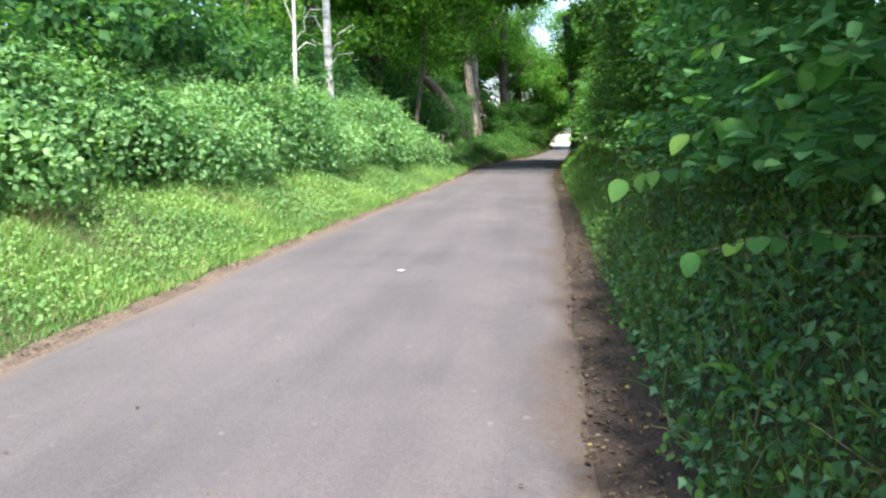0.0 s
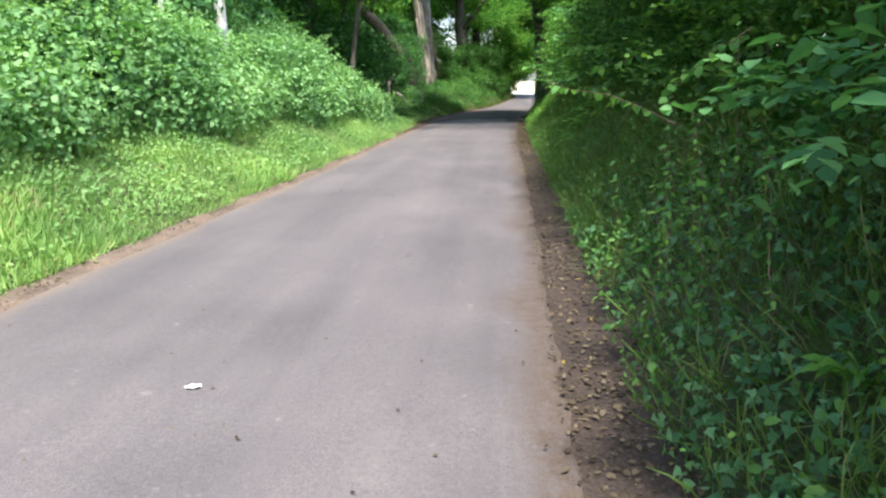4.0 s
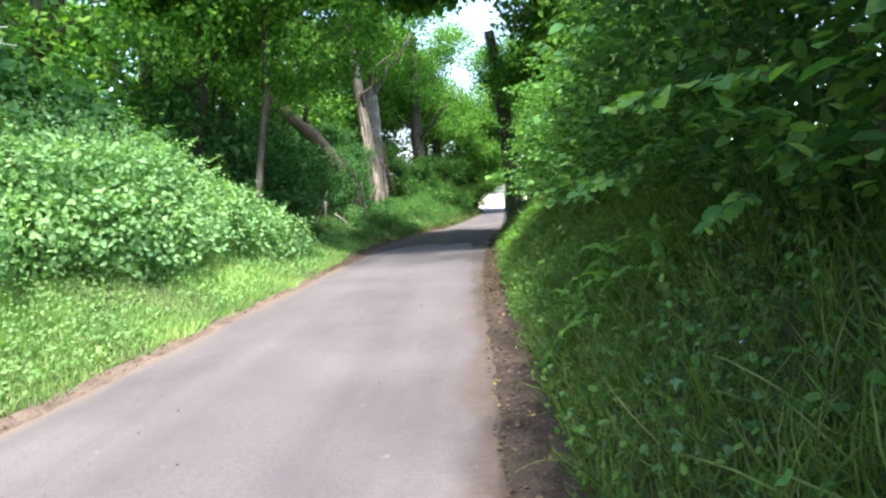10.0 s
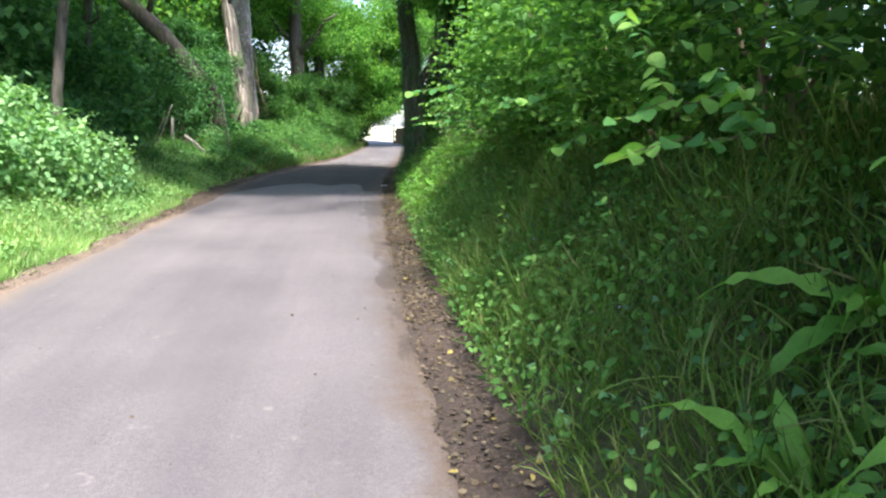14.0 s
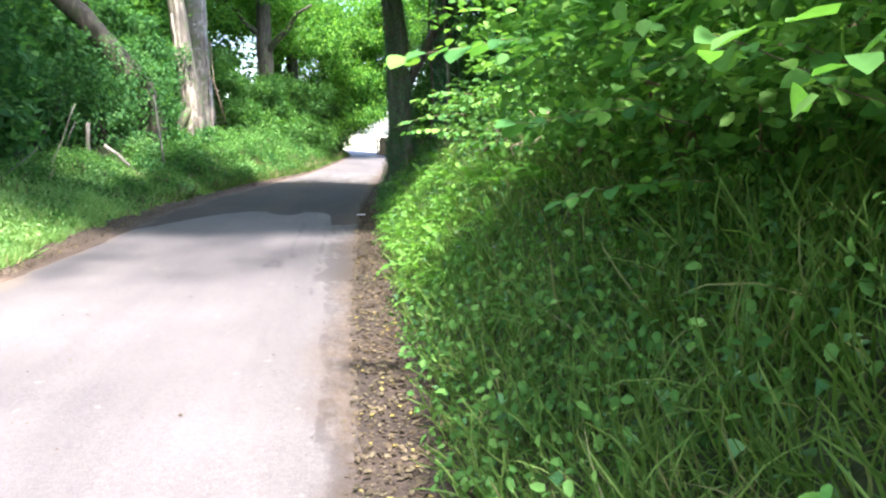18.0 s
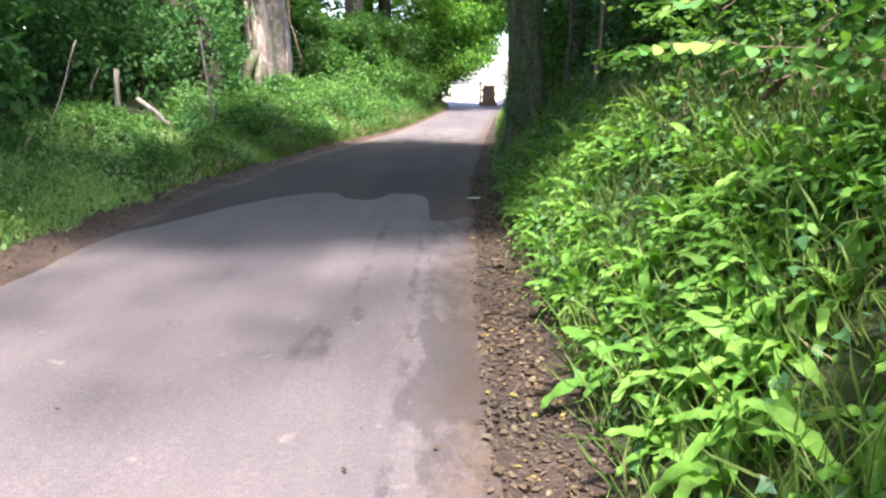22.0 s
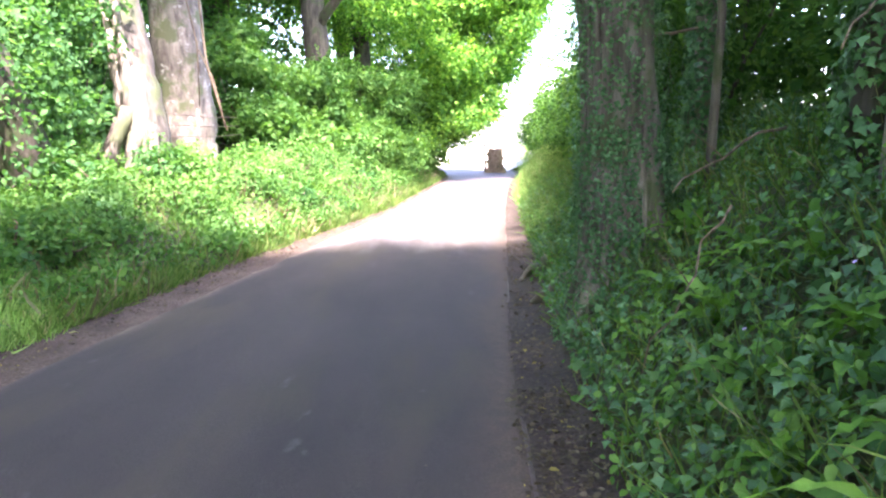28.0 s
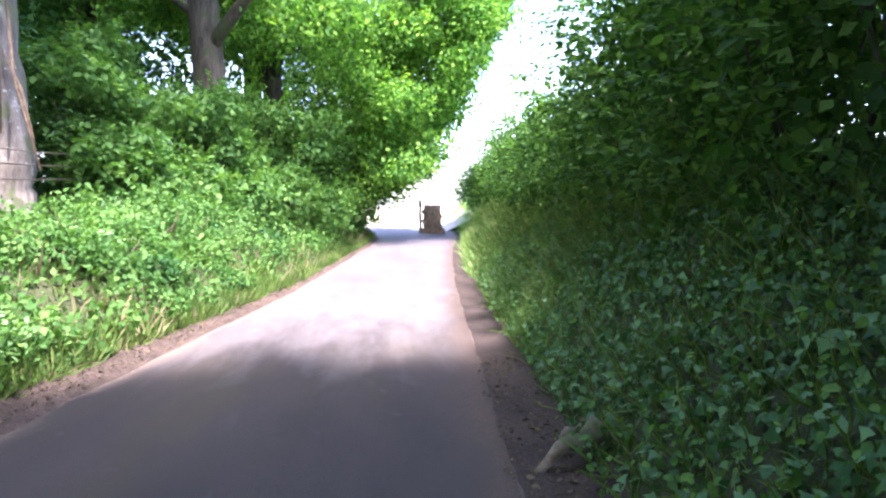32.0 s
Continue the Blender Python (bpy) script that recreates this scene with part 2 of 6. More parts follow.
col = mix(nt, "MULTIPLY", 0.9, col, ramp(nt, [(0.35, (0.6, 0.7, 0.6)), (0.65, (1.25, 1.15, 1.0))], n2))
nt.links.new(col, b.inputs["Base Color"])
bump(nt, b, n1, 0.9, 0.03)

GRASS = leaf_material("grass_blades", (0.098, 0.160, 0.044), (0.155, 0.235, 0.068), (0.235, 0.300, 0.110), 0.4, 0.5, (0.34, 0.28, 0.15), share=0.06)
# darker copy of GRASS, with the banks' shade put into its colour
GRASS_SHADE = leaf_material("bank_grass_shade_tone", (0.034, 0.064, 0.013), (0.064, 0.104, 0.022), (0.115, 0.150, 0.042), 0.4, 0.5, (0.15, 0.13, 0.06), share=0.06)
BRAMBLE = leaf_material("bramble_leaves", (0.085, 0.155, 0.062), (0.138, 0.230, 0.090), (0.200, 0.295, 0.130), 0.4, 0.6)
STRAW = leaf_material("dry_grass_blades", (0.13, 0.10, 0.045), (0.22, 0.175, 0.085), (0.34, 0.28, 0.15), 0.3, 0.7)
VERGE = leaf_material("verge_weed_leaves", (0.105, 0.175, 0.058), (0.145, 0.222, 0.075), (0.190, 0.265, 0.100), 0.4, 0.7)
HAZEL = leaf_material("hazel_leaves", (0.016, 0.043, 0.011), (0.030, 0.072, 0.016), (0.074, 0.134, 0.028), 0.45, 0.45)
HAZEL_SPRAY = leaf_material("hazel_spray_leaves", (0.040, 0.11, 0.033), (0.075, 0.17, 0.045), (0.16, 0.26, 0.055), 0.45, 0.42, None, True)
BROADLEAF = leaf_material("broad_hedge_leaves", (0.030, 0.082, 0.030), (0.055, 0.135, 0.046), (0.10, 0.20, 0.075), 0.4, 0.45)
# brighter copy of HAZEL: sunlight put into the leaf colour, beyond y 18.6
HAZEL_SUNLIT = leaf_material("sunlit_hazel_leaves", (0.036, 0.085, 0.020), (0.068, 0.142, 0.034), (0.13, 0.22, 0.053), 0.45, 0.5)
IVY = leaf_material("ivy_leaves", (0.024, 0.062, 0.024), (0.043, 0.098, 0.038), (0.088, 0.158, 0.070), 0.15, 0.25)
FERN = leaf_material("fern_fronds", (0.053, 0.122, 0.020), (0.085, 0.175, 0.030), (0.13, 0.23, 0.045), 0.4, 0.38, None, True)
CANOPY = leaf_material("tree_leaves", (0.030, 0.085, 0.016), (0.060, 0.140, 0.024), (0.15, 0.25, 0.04), 0.55, 0.5)
DEEP = leaf_material("understorey_leaves", (0.024, 0.064, 0.023), (0.042, 0.104, 0.034), (0.080, 0.155, 0.048), 0.45, 0.6)
LITTER = leaf_material("fallen_leaves", (0.028, 0.018, 0.012), (0.056, 0.038, 0.025), (0.100, 0.072, 0.047), 0.1, 0.75, (0.17, 0.12, 0.035))
WEEDS = leaf_material("bank_weed_leaves", (0.034, 0.082, 0.020), (0.056, 0.122, 0.029), (0.095, 0.165, 0.042), 0.4, 0.55)
BEECH = bark_material("weathered_beech_bark", (0.085, 0.072, 0.058), (0.20, 0.175, 0.145), (0.36, 0.325, 0.275), (3, 3, 1.0), 0.03, (0.10, 0.115, 0.055), (0.42, 0.41, 0.37))
ROOT = bark_material("exposed_root_bark", (0.10, 0.08, 0.058), (0.20, 0.16, 0.12), (0.32, 0.27, 0.21), (5, 5, 5), 0.02, (0.06, 0.075, 0.03))
BARE = bark_material("bare_pale_wood", (0.10, 0.085, 0.066), (0.26, 0.23, 0.185), (0.44, 0.40, 0.335), (7, 7, 0.7), 0.02)
DARKBARK = bark_material("dark_wood_bark", (0.03, 0.026, 0.02), (0.075, 0.064, 0.048), (0.15, 0.13, 0.10), (6, 6, 1.0), 0.03, (0.05, 0.07, 0.025))
GREYBARK = bark_material("grey_brown_bark", (0.05, 0.043, 0.034), (0.12, 0.104, 0.082), (0.22, 0.195, 0.16), (6, 6, 1.0), 0.03, (0.07, 0.085, 0.035))
BIRCH = bark_material("silver_birch_bark", (0.34, 0.33, 0.30), (0.58, 0.58, 0.55), (0.72, 0.72, 0.70), (0.9, 0.9, 5), 0.004)
TWIG = bark_material("brown_twig_bark", (0.07, 0.05, 0.03), (0.15, 0.11, 0.07), (0.26, 0.20, 0.13), (9, 9, 3), 0.003)
POSTWOOD = bark_material("grey_weathered_wood", (0.11, 0.10, 0.08), (0.21, 0.195, 0.165), (0.33, 0.31, 0.27), (12, 12, 1.0), 0.004)
STONE = bark_material("lane_stone", (0.18, 0.135, 0.095), (0.32, 0.25, 0.185), (0.48, 0.39, 0.30), (3, 3, 3), 0.02)
STRAW = leaf_material("dead_stalks", (0.065, 0.052, 0.026), (0.115, 0.095, 0.05), (0.17, 0.145, 0.08), 0.2, 0.7)
WIRE, nt, b = material("rusty_wire", 0.6)
b.inputs["Base Color"].default_value = (0.16, 0.12, 0.10, 1)
b.inputs["Metallic"].default_value = 0.7
PAPER, nt, b = material("crumpled_white_paper", 0.8)
nt.links.new(ramp(nt, [(0.3, (0.62, 0.64, 0.66)), (0.7, (0.82, 0.83, 0.84))], noise_out(nt, 40, 3)), b.inputs["Base Color"])


# ---- mesh helpers ----
def array_mesh(name, verts, tris, mat, smooth=False):
    """A mesh of triangles from two arrays."""
    me = bpy.data.meshes.new(name)
    verts, tris = np.asarray(verts, np.float32), np.asarray(tris, np.int32)
    me.vertices.add(len(verts))
    me.vertices.foreach_set("co", verts.ravel())
    me.loops.add(tris.size)
    me.loops.foreach_set("vertex_index", tris.ravel())
    me.polygons.add(len(tris))
    me.polygons.foreach_set("loop_start", np.arange(0, tris.size, 3, dtype=np.int32))
    if smooth:
        me.polygons.foreach_set("use_smooth", np.ones(len(tris), bool))
    me.materials.append(mat)
    me.update(calc_edges=True)
    return me


def array_object(name, verts, tris, mat, parent=None, label="", smooth=False):
    ob = new(name, array_mesh(name, verts, tris, mat, smooth))
    if parent:
        ob.parent = parent
    if label:
        ob["label"] = label
    return ob


def empty(name, x, y, z):
    ob = new(name)
    ob.location = (x, y, z)
    ob.empty_display_size = 0.2
    return ob


rng = np.random.default_rng(11)
SHAPES = {
    # folded diamond, oval leaf with a midrib, lobed ivy leaf, grass blade
    "diamond": ([(0, 0, 0), (0.45, 0.34, 0.07), (1, 0, -0.10), (0.45, -0.34, 0.07)], [(0, 2, 1), (0, 3, 2)]),
    "oval": ([(0, 0, 0), (0.5, 0, -0.05), (1, 0, -0.16), (0.22, 0.33, 0.04), (0.66, 0.30, 0.0), (0.22, -0.33, 0.04), (0.66, -0.30, 0.0)],
             [(0, 1, 3), (1, 4, 3), (1, 2, 4), (0, 5, 1), (1, 5, 6), (1, 6, 2)]),
    "leaf": ([(0, 0, 0), (0.25, 0.31, 0.06), (0.7, 0.27, 0.02), (1, 0, -0.12), (0.7, -0.27, 0.02), (0.25, -0.31, 0.06)], [(0, 3, 2), (0, 2, 1), (0, 4, 3), (0, 5, 4)]),
    "ivy": ([(0, 0, 0), (1, 0, -0.08), (0.18, 0.52, 0.0), (0.52, 0.22, 0.05), (0.18, -0.52, 0.0), (0.52, -0.22, 0.05)],
            [(0, 3, 2), (0, 1, 3), (0, 4, 5), (0, 5, 1)]),
    "blade": ([(0, 0.018, 0), (0, -0.018, 0), (0.38, 0.018, 0.22), (0.38, -0.018, 0.22), (0.76, 0.012, 0.26), (0.76, -0.012, 0.26), (1, 0, 0.12)],
              [(0, 1, 3), (0, 3, 2), (2, 3, 5), (2, 5, 4), (4, 5, 6)]),
    "arch": ([(0, 0.008, 0), (0, -0.008, 0), (0.3, 0.009, 0.03), (0.3, -0.009, 0.03), (0.58, 0.008, 0.13), (0.58, -0.008, 0.13), (0.78, 0.006, 0.30), (0.78, -0.006, 0.30), (0.86, 0, 0.48)],
             [(0, 1, 3), (0, 3, 2), (2, 3, 5), (2, 5, 4), (4, 5, 7), (4, 7, 6), (6, 7, 8)]),
    "stalk": ([(0, 0.006, 0), (0, -0.006, 0), (0.6, 0.005, 0.12), (0.6, -0.005, 0.12), (1, 0, 0.08)], [(0, 1, 3), (0, 3, 2), (2, 3, 4)]),
    "slim": ([(0, 0.018, 0), (0, -0.018, 0), (0.55, 0.016, 0.2), (0.55, -0.016, 0.2), (1, 0, 0.12)], [(0, 1, 3), (0, 3, 2), (2, 3, 4)]),
    "tuft": ([(0, 0.040, 0), (0, -0.040, 0), (0.55, 0.034, 0.2), (0.55, -0.034, 0.2), (1, 0, 0.12)], [(0, 1, 3), (0, 3, 2), (2, 3, 4)]),
}


def unit(v):
    return v / np.maximum(np.linalg.norm(v, axis=-1, keepdims=True), 1e-9)


def leaf_arrays(places, ways, faces_up, sizes, shape):
    """Many leaves at once: base points, the way each points, the way its face looks, and lengths."""
    tv, tf = SHAPES[shape]
    tv, tf = np.array(tv), np.array(tf)
    x = unit(ways)
    y = unit(np.cross(faces_up, x))
    z = np.cross(x, y)
    s = np.asarray(sizes)[:, None, None]
    v = places[:, None] + s * (tv[None, :, :1] * x[:, None] + tv[None, :, 1:2] * y[:, None] + tv[None, :, 2:] * z[:, None])
    f = tf[None] + (np.arange(len(places)) * len(tv))[:, None, None]
    return v.reshape(-1, 3), f.reshape(-1, 3)


def joined(pieces):
    vs, fs, at = [], [], 0
    for v, f in pieces:
        vs.append(v)
        fs.append(np.asarray(f) + at)
        at += len(v)
    return np.concatenate(vs), np.concatenate(fs)


def tube(points, radii, sides=8, ridges=0.0, seed=0):
    """A tapered, slightly fluted tube along a line of points."""
    points, radii = np.asarray(points, float), np.asarray(radii, float)
    d = unit(np.gradient(points, axis=0))
    ref = np.array([0.0, 1.0, 0.0]) if abs(d[0][2]) > 0.7 else np.array([0.0, 0.0, 1.0])
    a = unit(np.cross(d, ref))
    c = np.cross(d, a)
    ang = np.linspace(0, 2 * np.pi, sides, endpoint=False)
    r0 = np.random.default_rng(seed)
    wob = 1 + ridges * (np.sin(ang * 3 + r0.uniform(0, 6)) * 0.6 + np.sin(ang * 5 + r0.uniform(0, 6)) * 0.4)
    jit = 1 + ridges * 0.18 * r0.standard_normal((len(points), sides))
    rr = radii[:, None] * wob[None] * jit
    v = points[:, None] + rr[..., None] * (np.cos(ang)[None, :, None] * a[:, None] + np.sin(ang)[None, :, None] * c[:, None])
    v = v.reshape(-1, 3)
    f = []
    for i in range(len(points) - 1):
        for k in range(sides):
            p, q = i * sides + k, i * sides + (k + 1) % sides
            f += [(p, q, q + sides), (p, q + sides, p + sides)]
    n = len(v)
    v = np.vstack([v, points[:1], points[-1:]])
    for k in range(sides):
        f += [(n, (k + 1) % sides, k), (n + 1, (len(points) - 1) * sides + k, (len(points) - 1) * sides + (k + 1) % sides)]
    return v, np.array(f)


def bent(a, b, n=6, sag=0.0, wobble=0.0, r=rng):
    """A line of points from a to b that wavers and sags."""
    a, b = np.asarray(a, float), np.asarray(b, float)
    t = np.linspace(0, 1, n)[:, None]
    p = a + (b - a) * t
    p[:, 2] -= sag * 4 * (t * (1 - t))[:, 0]
    w = r.standard_normal((n, 3)) * wobble
    w[0] = 0
    w[-1] = 0
    return p + w

# ---- the lane: its edges, and the lie of the land ----
EDGE_Y = [-60, -10, 0, 5, 10, 15, 20, 25, 30, 33, 35, 38, 41, 45, 51, 54, 57, 59, 62, 110]
EDGE_L = [-3.6, -3.55, -3.5, -3.5, -3.45, -3.25, -3.15, -3.05, -3.05, -2.95, -2.65, -2.2, -1.7, -1.1, -0.2, 0.25, 0.6, -1.5, -9.0, -9.0]
EDGE_R = [0.22, 0.22, 0.22, 0.2, 0.22, 0.2, 0.12, 0.12, 0.26, 0.34, 0.45, 0.75, 1.0, 1.35, 2.0, 2.5, 2.9, 3.0, 3.0, 3.0]


def smooth_line(ys, xs):
    """A fine, rounded line through a few given places."""
    y = np.arange(-62, 112, 0.25)
    x = np.interp(y, ys, xs)
    k = np.hanning(33)
    k /= k.sum()
    x = np.convolve(np.pad(x, 16, mode="edge"), k, mode="valid")
    return y, x


LY, LX = smooth_line(EDGE_Y, EDGE_L)
RY, RX = smooth_line(EDGE_Y, EDGE_R)


def left_edge(y):
    return np.interp(y, LY, LX)


def right_edge(y):
    return np.interp(y, RY, RX)


def wave(x, y, s, k=0.0):
    """A cheap, even unevenness between about -1 and 1."""
    return (np.sin(x * s * 1.31 + y * s * 0.73 + k) + np.sin(-x * s * 0.67 + y * s * 1.17 + 1.7 * k + 2) + np.sin((x + y) * s * 2.1 + k * 0.6 + 4) * 0.5) / 2.5


def rise(y):
    t = np.clip((y - 34) / 6.0, 0, 1)
    return t * t * (3 - 2 * t)


def climb(y):
    """The lane rises a little towards its far bend."""
    t = np.clip((np.asarray(y, float) - 43) / 15.0, 0, 1)
    return 0.36 * t * t * (3 - 2 * t)


def land(x, y):
    """The height of the ground: the lane level, banks on both sides."""
    x, y = np.asarray(x, float), np.asarray(y, float)
    dl, dr = left_edge(y) - x, x - right_edge(y)
    gentle = np.interp(dl, [0, 0.25, 0.6, 1.5, 2.6, 4.5, 9, 40], [0, 0.03, 0.14, 0.48, 0.9, 1.3, 1.7, 2.4])
    steep = np.interp(dl, [0, 0.3, 0.6, 1.1, 1.7, 3.0, 9, 40], [0, 0.04, 0.20, 0.58, 0.92, 1.25, 1.7, 2.3])
    r = rise(y)
    left = gentle * (1 - r) * np.interp(y, [20, 30], [1.0, 0.75]) + steep * r
    right = np.interp(dr, [0, 0.12, 0.38, 0.52, 1.0, 1.5, 2.2, 3.2, 40], [0, -0.02, -0.01, 0.14, 0.62, 1.12, 1.55, 1.8, 2.2])
    h = np.where(dl > 0, left, np.where(dr > 0, right, 0.0))
    d = np.maximum(dl, dr)
    bump_ = np.clip((d - 0.3) / 1.5, 0, 1) * (0.09 * wave(x, y, 1.9) + 0.04 * wave(x, y, 5.3, 1.0))
    low = np.where((dl <= 0) & (dr <= 0), -0.03, 0.0)
    far = np.clip((y - 66) / 12.0, 0, 1)
    return h * (1 - far) + climb(y) * (1 - far) + bump_ + low * (1 - far) - 3.0 * far * far * (3 - 2 * far)


def grid_mesh(xs_of, ys, n):
    """A sheet between lines: xs_of(y) gives n places across for each y."""
    v = []
    for y in ys:
        x = xs_of(y)
        v.append(np.stack([x, np.full(n, y), np.zeros(n)], 1))
    v = np.concatenate(v)
    i = np.arange(len(ys) - 1)[:, None] * n + np.arange(n - 1)[None]
    a, b_, c, d = i, i + 1, i + n + 1, i + n
    f = np.stack([np.stack([a, b_, c], -1), np.stack([a, c, d], -1)], 2).reshape(-1, 3)
    return v, f


# the ground: one sheet from horizon to horizon, fine near the lane
def across(y):
    l, r = float(left_edge(y)), float(right_edge(y))
    near_l = l - np.array([0.0, 0.12, 0.25, 0.4, 0.6, 0.85, 1.1, 1.4, 1.7, 2.1, 2.6, 3.2, 4, 5, 6.5, 9, 13, 20, 40, 110, 400])[::-1]
    near_r = r + np.array([0.0, 0.06, 0.12, 0.2, 0.3, 0.38, 0.45, 0.52, 0.6, 0.75, 0.9, 1.05, 1.2, 1.35, 1.5, 1.75, 2.0, 2.4, 3, 4, 6, 9, 14, 24, 45, 110, 400])
    return np.concatenate([near_l, np.linspace(l, r, 6)[1:-1], near_r])


ys = np.concatenate([[-420, -200, -100, -62, -40, -25, -15], np.arange(-10, 50, 0.3), np.arange(50, 75, 1.0), [80, 88, 98, 110, 150, 220, 420]])
v, f = grid_mesh(across, ys, len(across(0)))
v[:, 2] = land(v[:, 0], v[:, 1])
ground = array_object("ground", v, f, TURF, smooth=True)
tagged(ground, "mossy soil banks rising on both sides of the lane", "ground", kind="structure")

# the road: a sheet with a slight camber and ragged edges
ROAD_Y = np.concatenate([np.arange(-60, -6, 2.0), np.arange(-6, 17, 0.12), np.arange(17, 33, 0.06), np.arange(33, 48, 0.12), np.arange(48, 66, 0.5)])
ACROSS = np.concatenate([[0, 0.012, 0.025, 0.04, 0.06, 0.09], np.linspace(0.13, 0.60, 12), np.linspace(0.62, 1.0, 40)])


def road_across(y):
    l = float(left_edge(y)) - 0.02 + 0.05 * noise.noise((1.0, y * 0.7, 0.0)) + 0.05 * noise.noise((4.0, y * 2.9, 0.0))
    r = float(right_edge(y)) + 0.06 + 0.06 * noise.noise((7.0, y * 0.8, 0.0)) + 0.05 * noise.noise((9.0, y * 3.1, 0.0))
    return l + (r - l) * ACROSS


def road_z(x, y):
    """The height of the asphalt: a slight camber."""
    l, r = left_edge(y) - 0.02, right_edge(y) + 0.06
    t = np.clip((x - l) / (r - l), 0, 1)
    return 0.004 + 0.03 * (1 - (2 * t - 1) ** 2) + 0.005 * wave(x, y, 1.4) + climb(y)


v, f = grid_mesh(road_across, ROAD_Y, len(ACROSS))
v[:, 2] = road_z(v[:, 0], v[:, 1])
rim = np.arange(len(v)) % len(ACROSS)
v[(rim == 0) | (rim == len(ACROSS) - 1), 2] -= 0.03
road = array_object("road", v, f, ASPHALT, smooth=True)


def shed_dirt(ob, v):
    """Dirt layers along both edges, ragged, wider on the right."""
    for layer, gap, reach in (("dirt_right", right_edge(v[:, 1]) + 0.02 - v[:, 0], 0.34), ("dirt_left", v[:, 0] - left_edge(v[:, 1]), 0.22)):
        reach = reach * (1 + 0.55 * wave(v[:, 0] * 0.3, v[:, 1], 2.2, 1.0) + 0.3 * wave(v[:, 0] * 0.3, v[:, 1], 6.1))
        t = np.clip(1 - gap / np.maximum(reach, 0.05), 0, 1)
        ob.data.attributes.new(layer, "FLOAT", "POINT").data.foreach_set("value", (t * t * (3 - 2 * t)).astype(np.float32))


shed_dirt(road, v)
tagged(road, "worn grey asphalt surface of a single-track lane", "road", kind="structure")


# darker marks: a strip past the right-hand seam, trails out of the dark asphalt, a repair and a few blots
def band(x, y, c, w, y0, y1, fade=0.8):
    """How far each place lies inside a long mark: 0 outside, 1 well inside."""
    side = np.clip(1.0 - (np.abs(x - c) - w) / 0.07, 0, 1)
    return side * np.clip((y - y0) / fade, 0, 1) * np.clip((y1 - y) / fade, 0, 1)


x, y = v[:, 0], v[:, 1]
seam = np.interp(y, [17, 19, 23, 31], [0.16, 0.02, -0.10, -0.20]) + 0.02 * wave(0 * y, y, 3.0)
dark_marks = 0.62 * np.clip((x - seam) / 0.03, 0, 1) * np.clip((y - 17.5) / 2.0, 0, 1) * np.clip((31.5 - y) / 0.5, 0, 1)
for c, w, y0, y1, k in [(-0.21, 0.02, 24.5, 31.6, 0.60), (-0.40, 0.02, 28.0, 32.3, 0.52), (-0.56, 0.025, 26.8, 32.3, 0.56), (-0.72, 0.02, 29.0, 32.3, 0.48), (0.02, 0.15, 26.0, 27.45, 1.0), (0.12, 0.10, 21.0, 22.3, 1.0), (0.15, 0.09, 19.2, 19.8, 0.8)]:
    dark_marks = np.maximum(dark_marks, k * band(x, y, c + 0.012 * wave(0 * y, y, 2.3, c * 9), w * (1 + 0.5 * wave(0 * y, y, 3.7, c * 5)), y0, y1, 0.8 if w < 0.08 else 0.15))
for cx, cy, rx, ry in [(-0.68, 26.9, 0.20, 0.6), (-0.52, 27.4, 0.12, 0.35), (-0.30, 13.6, 0.10, 0.2), (-0.9, 10.0, 0.25, 0.12)]:
    dark_marks = np.maximum(dark_marks, 0.68 * np.clip(1.5 - 1.5 * np.hypot((x - cx) / rx, (y - cy) / ry), 0, 1))
road.data.attributes.new("dark_marks", "FLOAT", "POINT").data.foreach_set("value", dark_marks.astype(np.float32))
# newer asphalt with tree shade in its dark tone, and a lobed near end
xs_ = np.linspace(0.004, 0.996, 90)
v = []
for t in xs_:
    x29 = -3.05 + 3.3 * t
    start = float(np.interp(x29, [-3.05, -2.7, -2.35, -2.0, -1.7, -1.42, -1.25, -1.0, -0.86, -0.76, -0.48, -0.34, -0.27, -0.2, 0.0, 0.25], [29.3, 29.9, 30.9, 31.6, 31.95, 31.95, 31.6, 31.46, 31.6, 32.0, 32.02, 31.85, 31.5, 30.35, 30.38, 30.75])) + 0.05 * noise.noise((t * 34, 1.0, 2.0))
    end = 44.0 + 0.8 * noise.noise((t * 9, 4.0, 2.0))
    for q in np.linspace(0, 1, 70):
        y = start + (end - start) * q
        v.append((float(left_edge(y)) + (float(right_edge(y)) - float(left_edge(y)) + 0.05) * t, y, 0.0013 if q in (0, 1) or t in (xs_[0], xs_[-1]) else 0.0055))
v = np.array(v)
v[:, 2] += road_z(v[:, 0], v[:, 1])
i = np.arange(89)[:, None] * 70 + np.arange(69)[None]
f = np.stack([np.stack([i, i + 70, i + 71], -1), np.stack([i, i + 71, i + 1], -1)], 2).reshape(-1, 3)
newer = array_object("road_resurfaced_shaded", v, f, FRESH_SHADED, smooth=True)
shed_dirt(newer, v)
newer.data.attributes.new("far_pale", "FLOAT", "POINT").data.foreach_set("value", np.clip((v[:, 1] - 37.3) / 4.5, 0, 1.2).astype(np.float32))
tagged(newer, "newer asphalt with a lobed edge, darkened further for the trees' shade", "road", kind="structure")
# pale ground added beyond the bend, so light that it burns out as glare
v, f = grid_mesh(lambda y: np.linspace(-9.5, 16, 24), np.concatenate([np.arange(59.5, 66, 0.5), np.arange(66, 100, 2.0)]), 24)
v[:, 2] = np.maximum(land(v[:, 0], v[:, 1]), np.where(v[:, 1] < 66, 0.0, -9.0)) + 0.05
v[v[:, 1] < 60, 2] -= 0.08
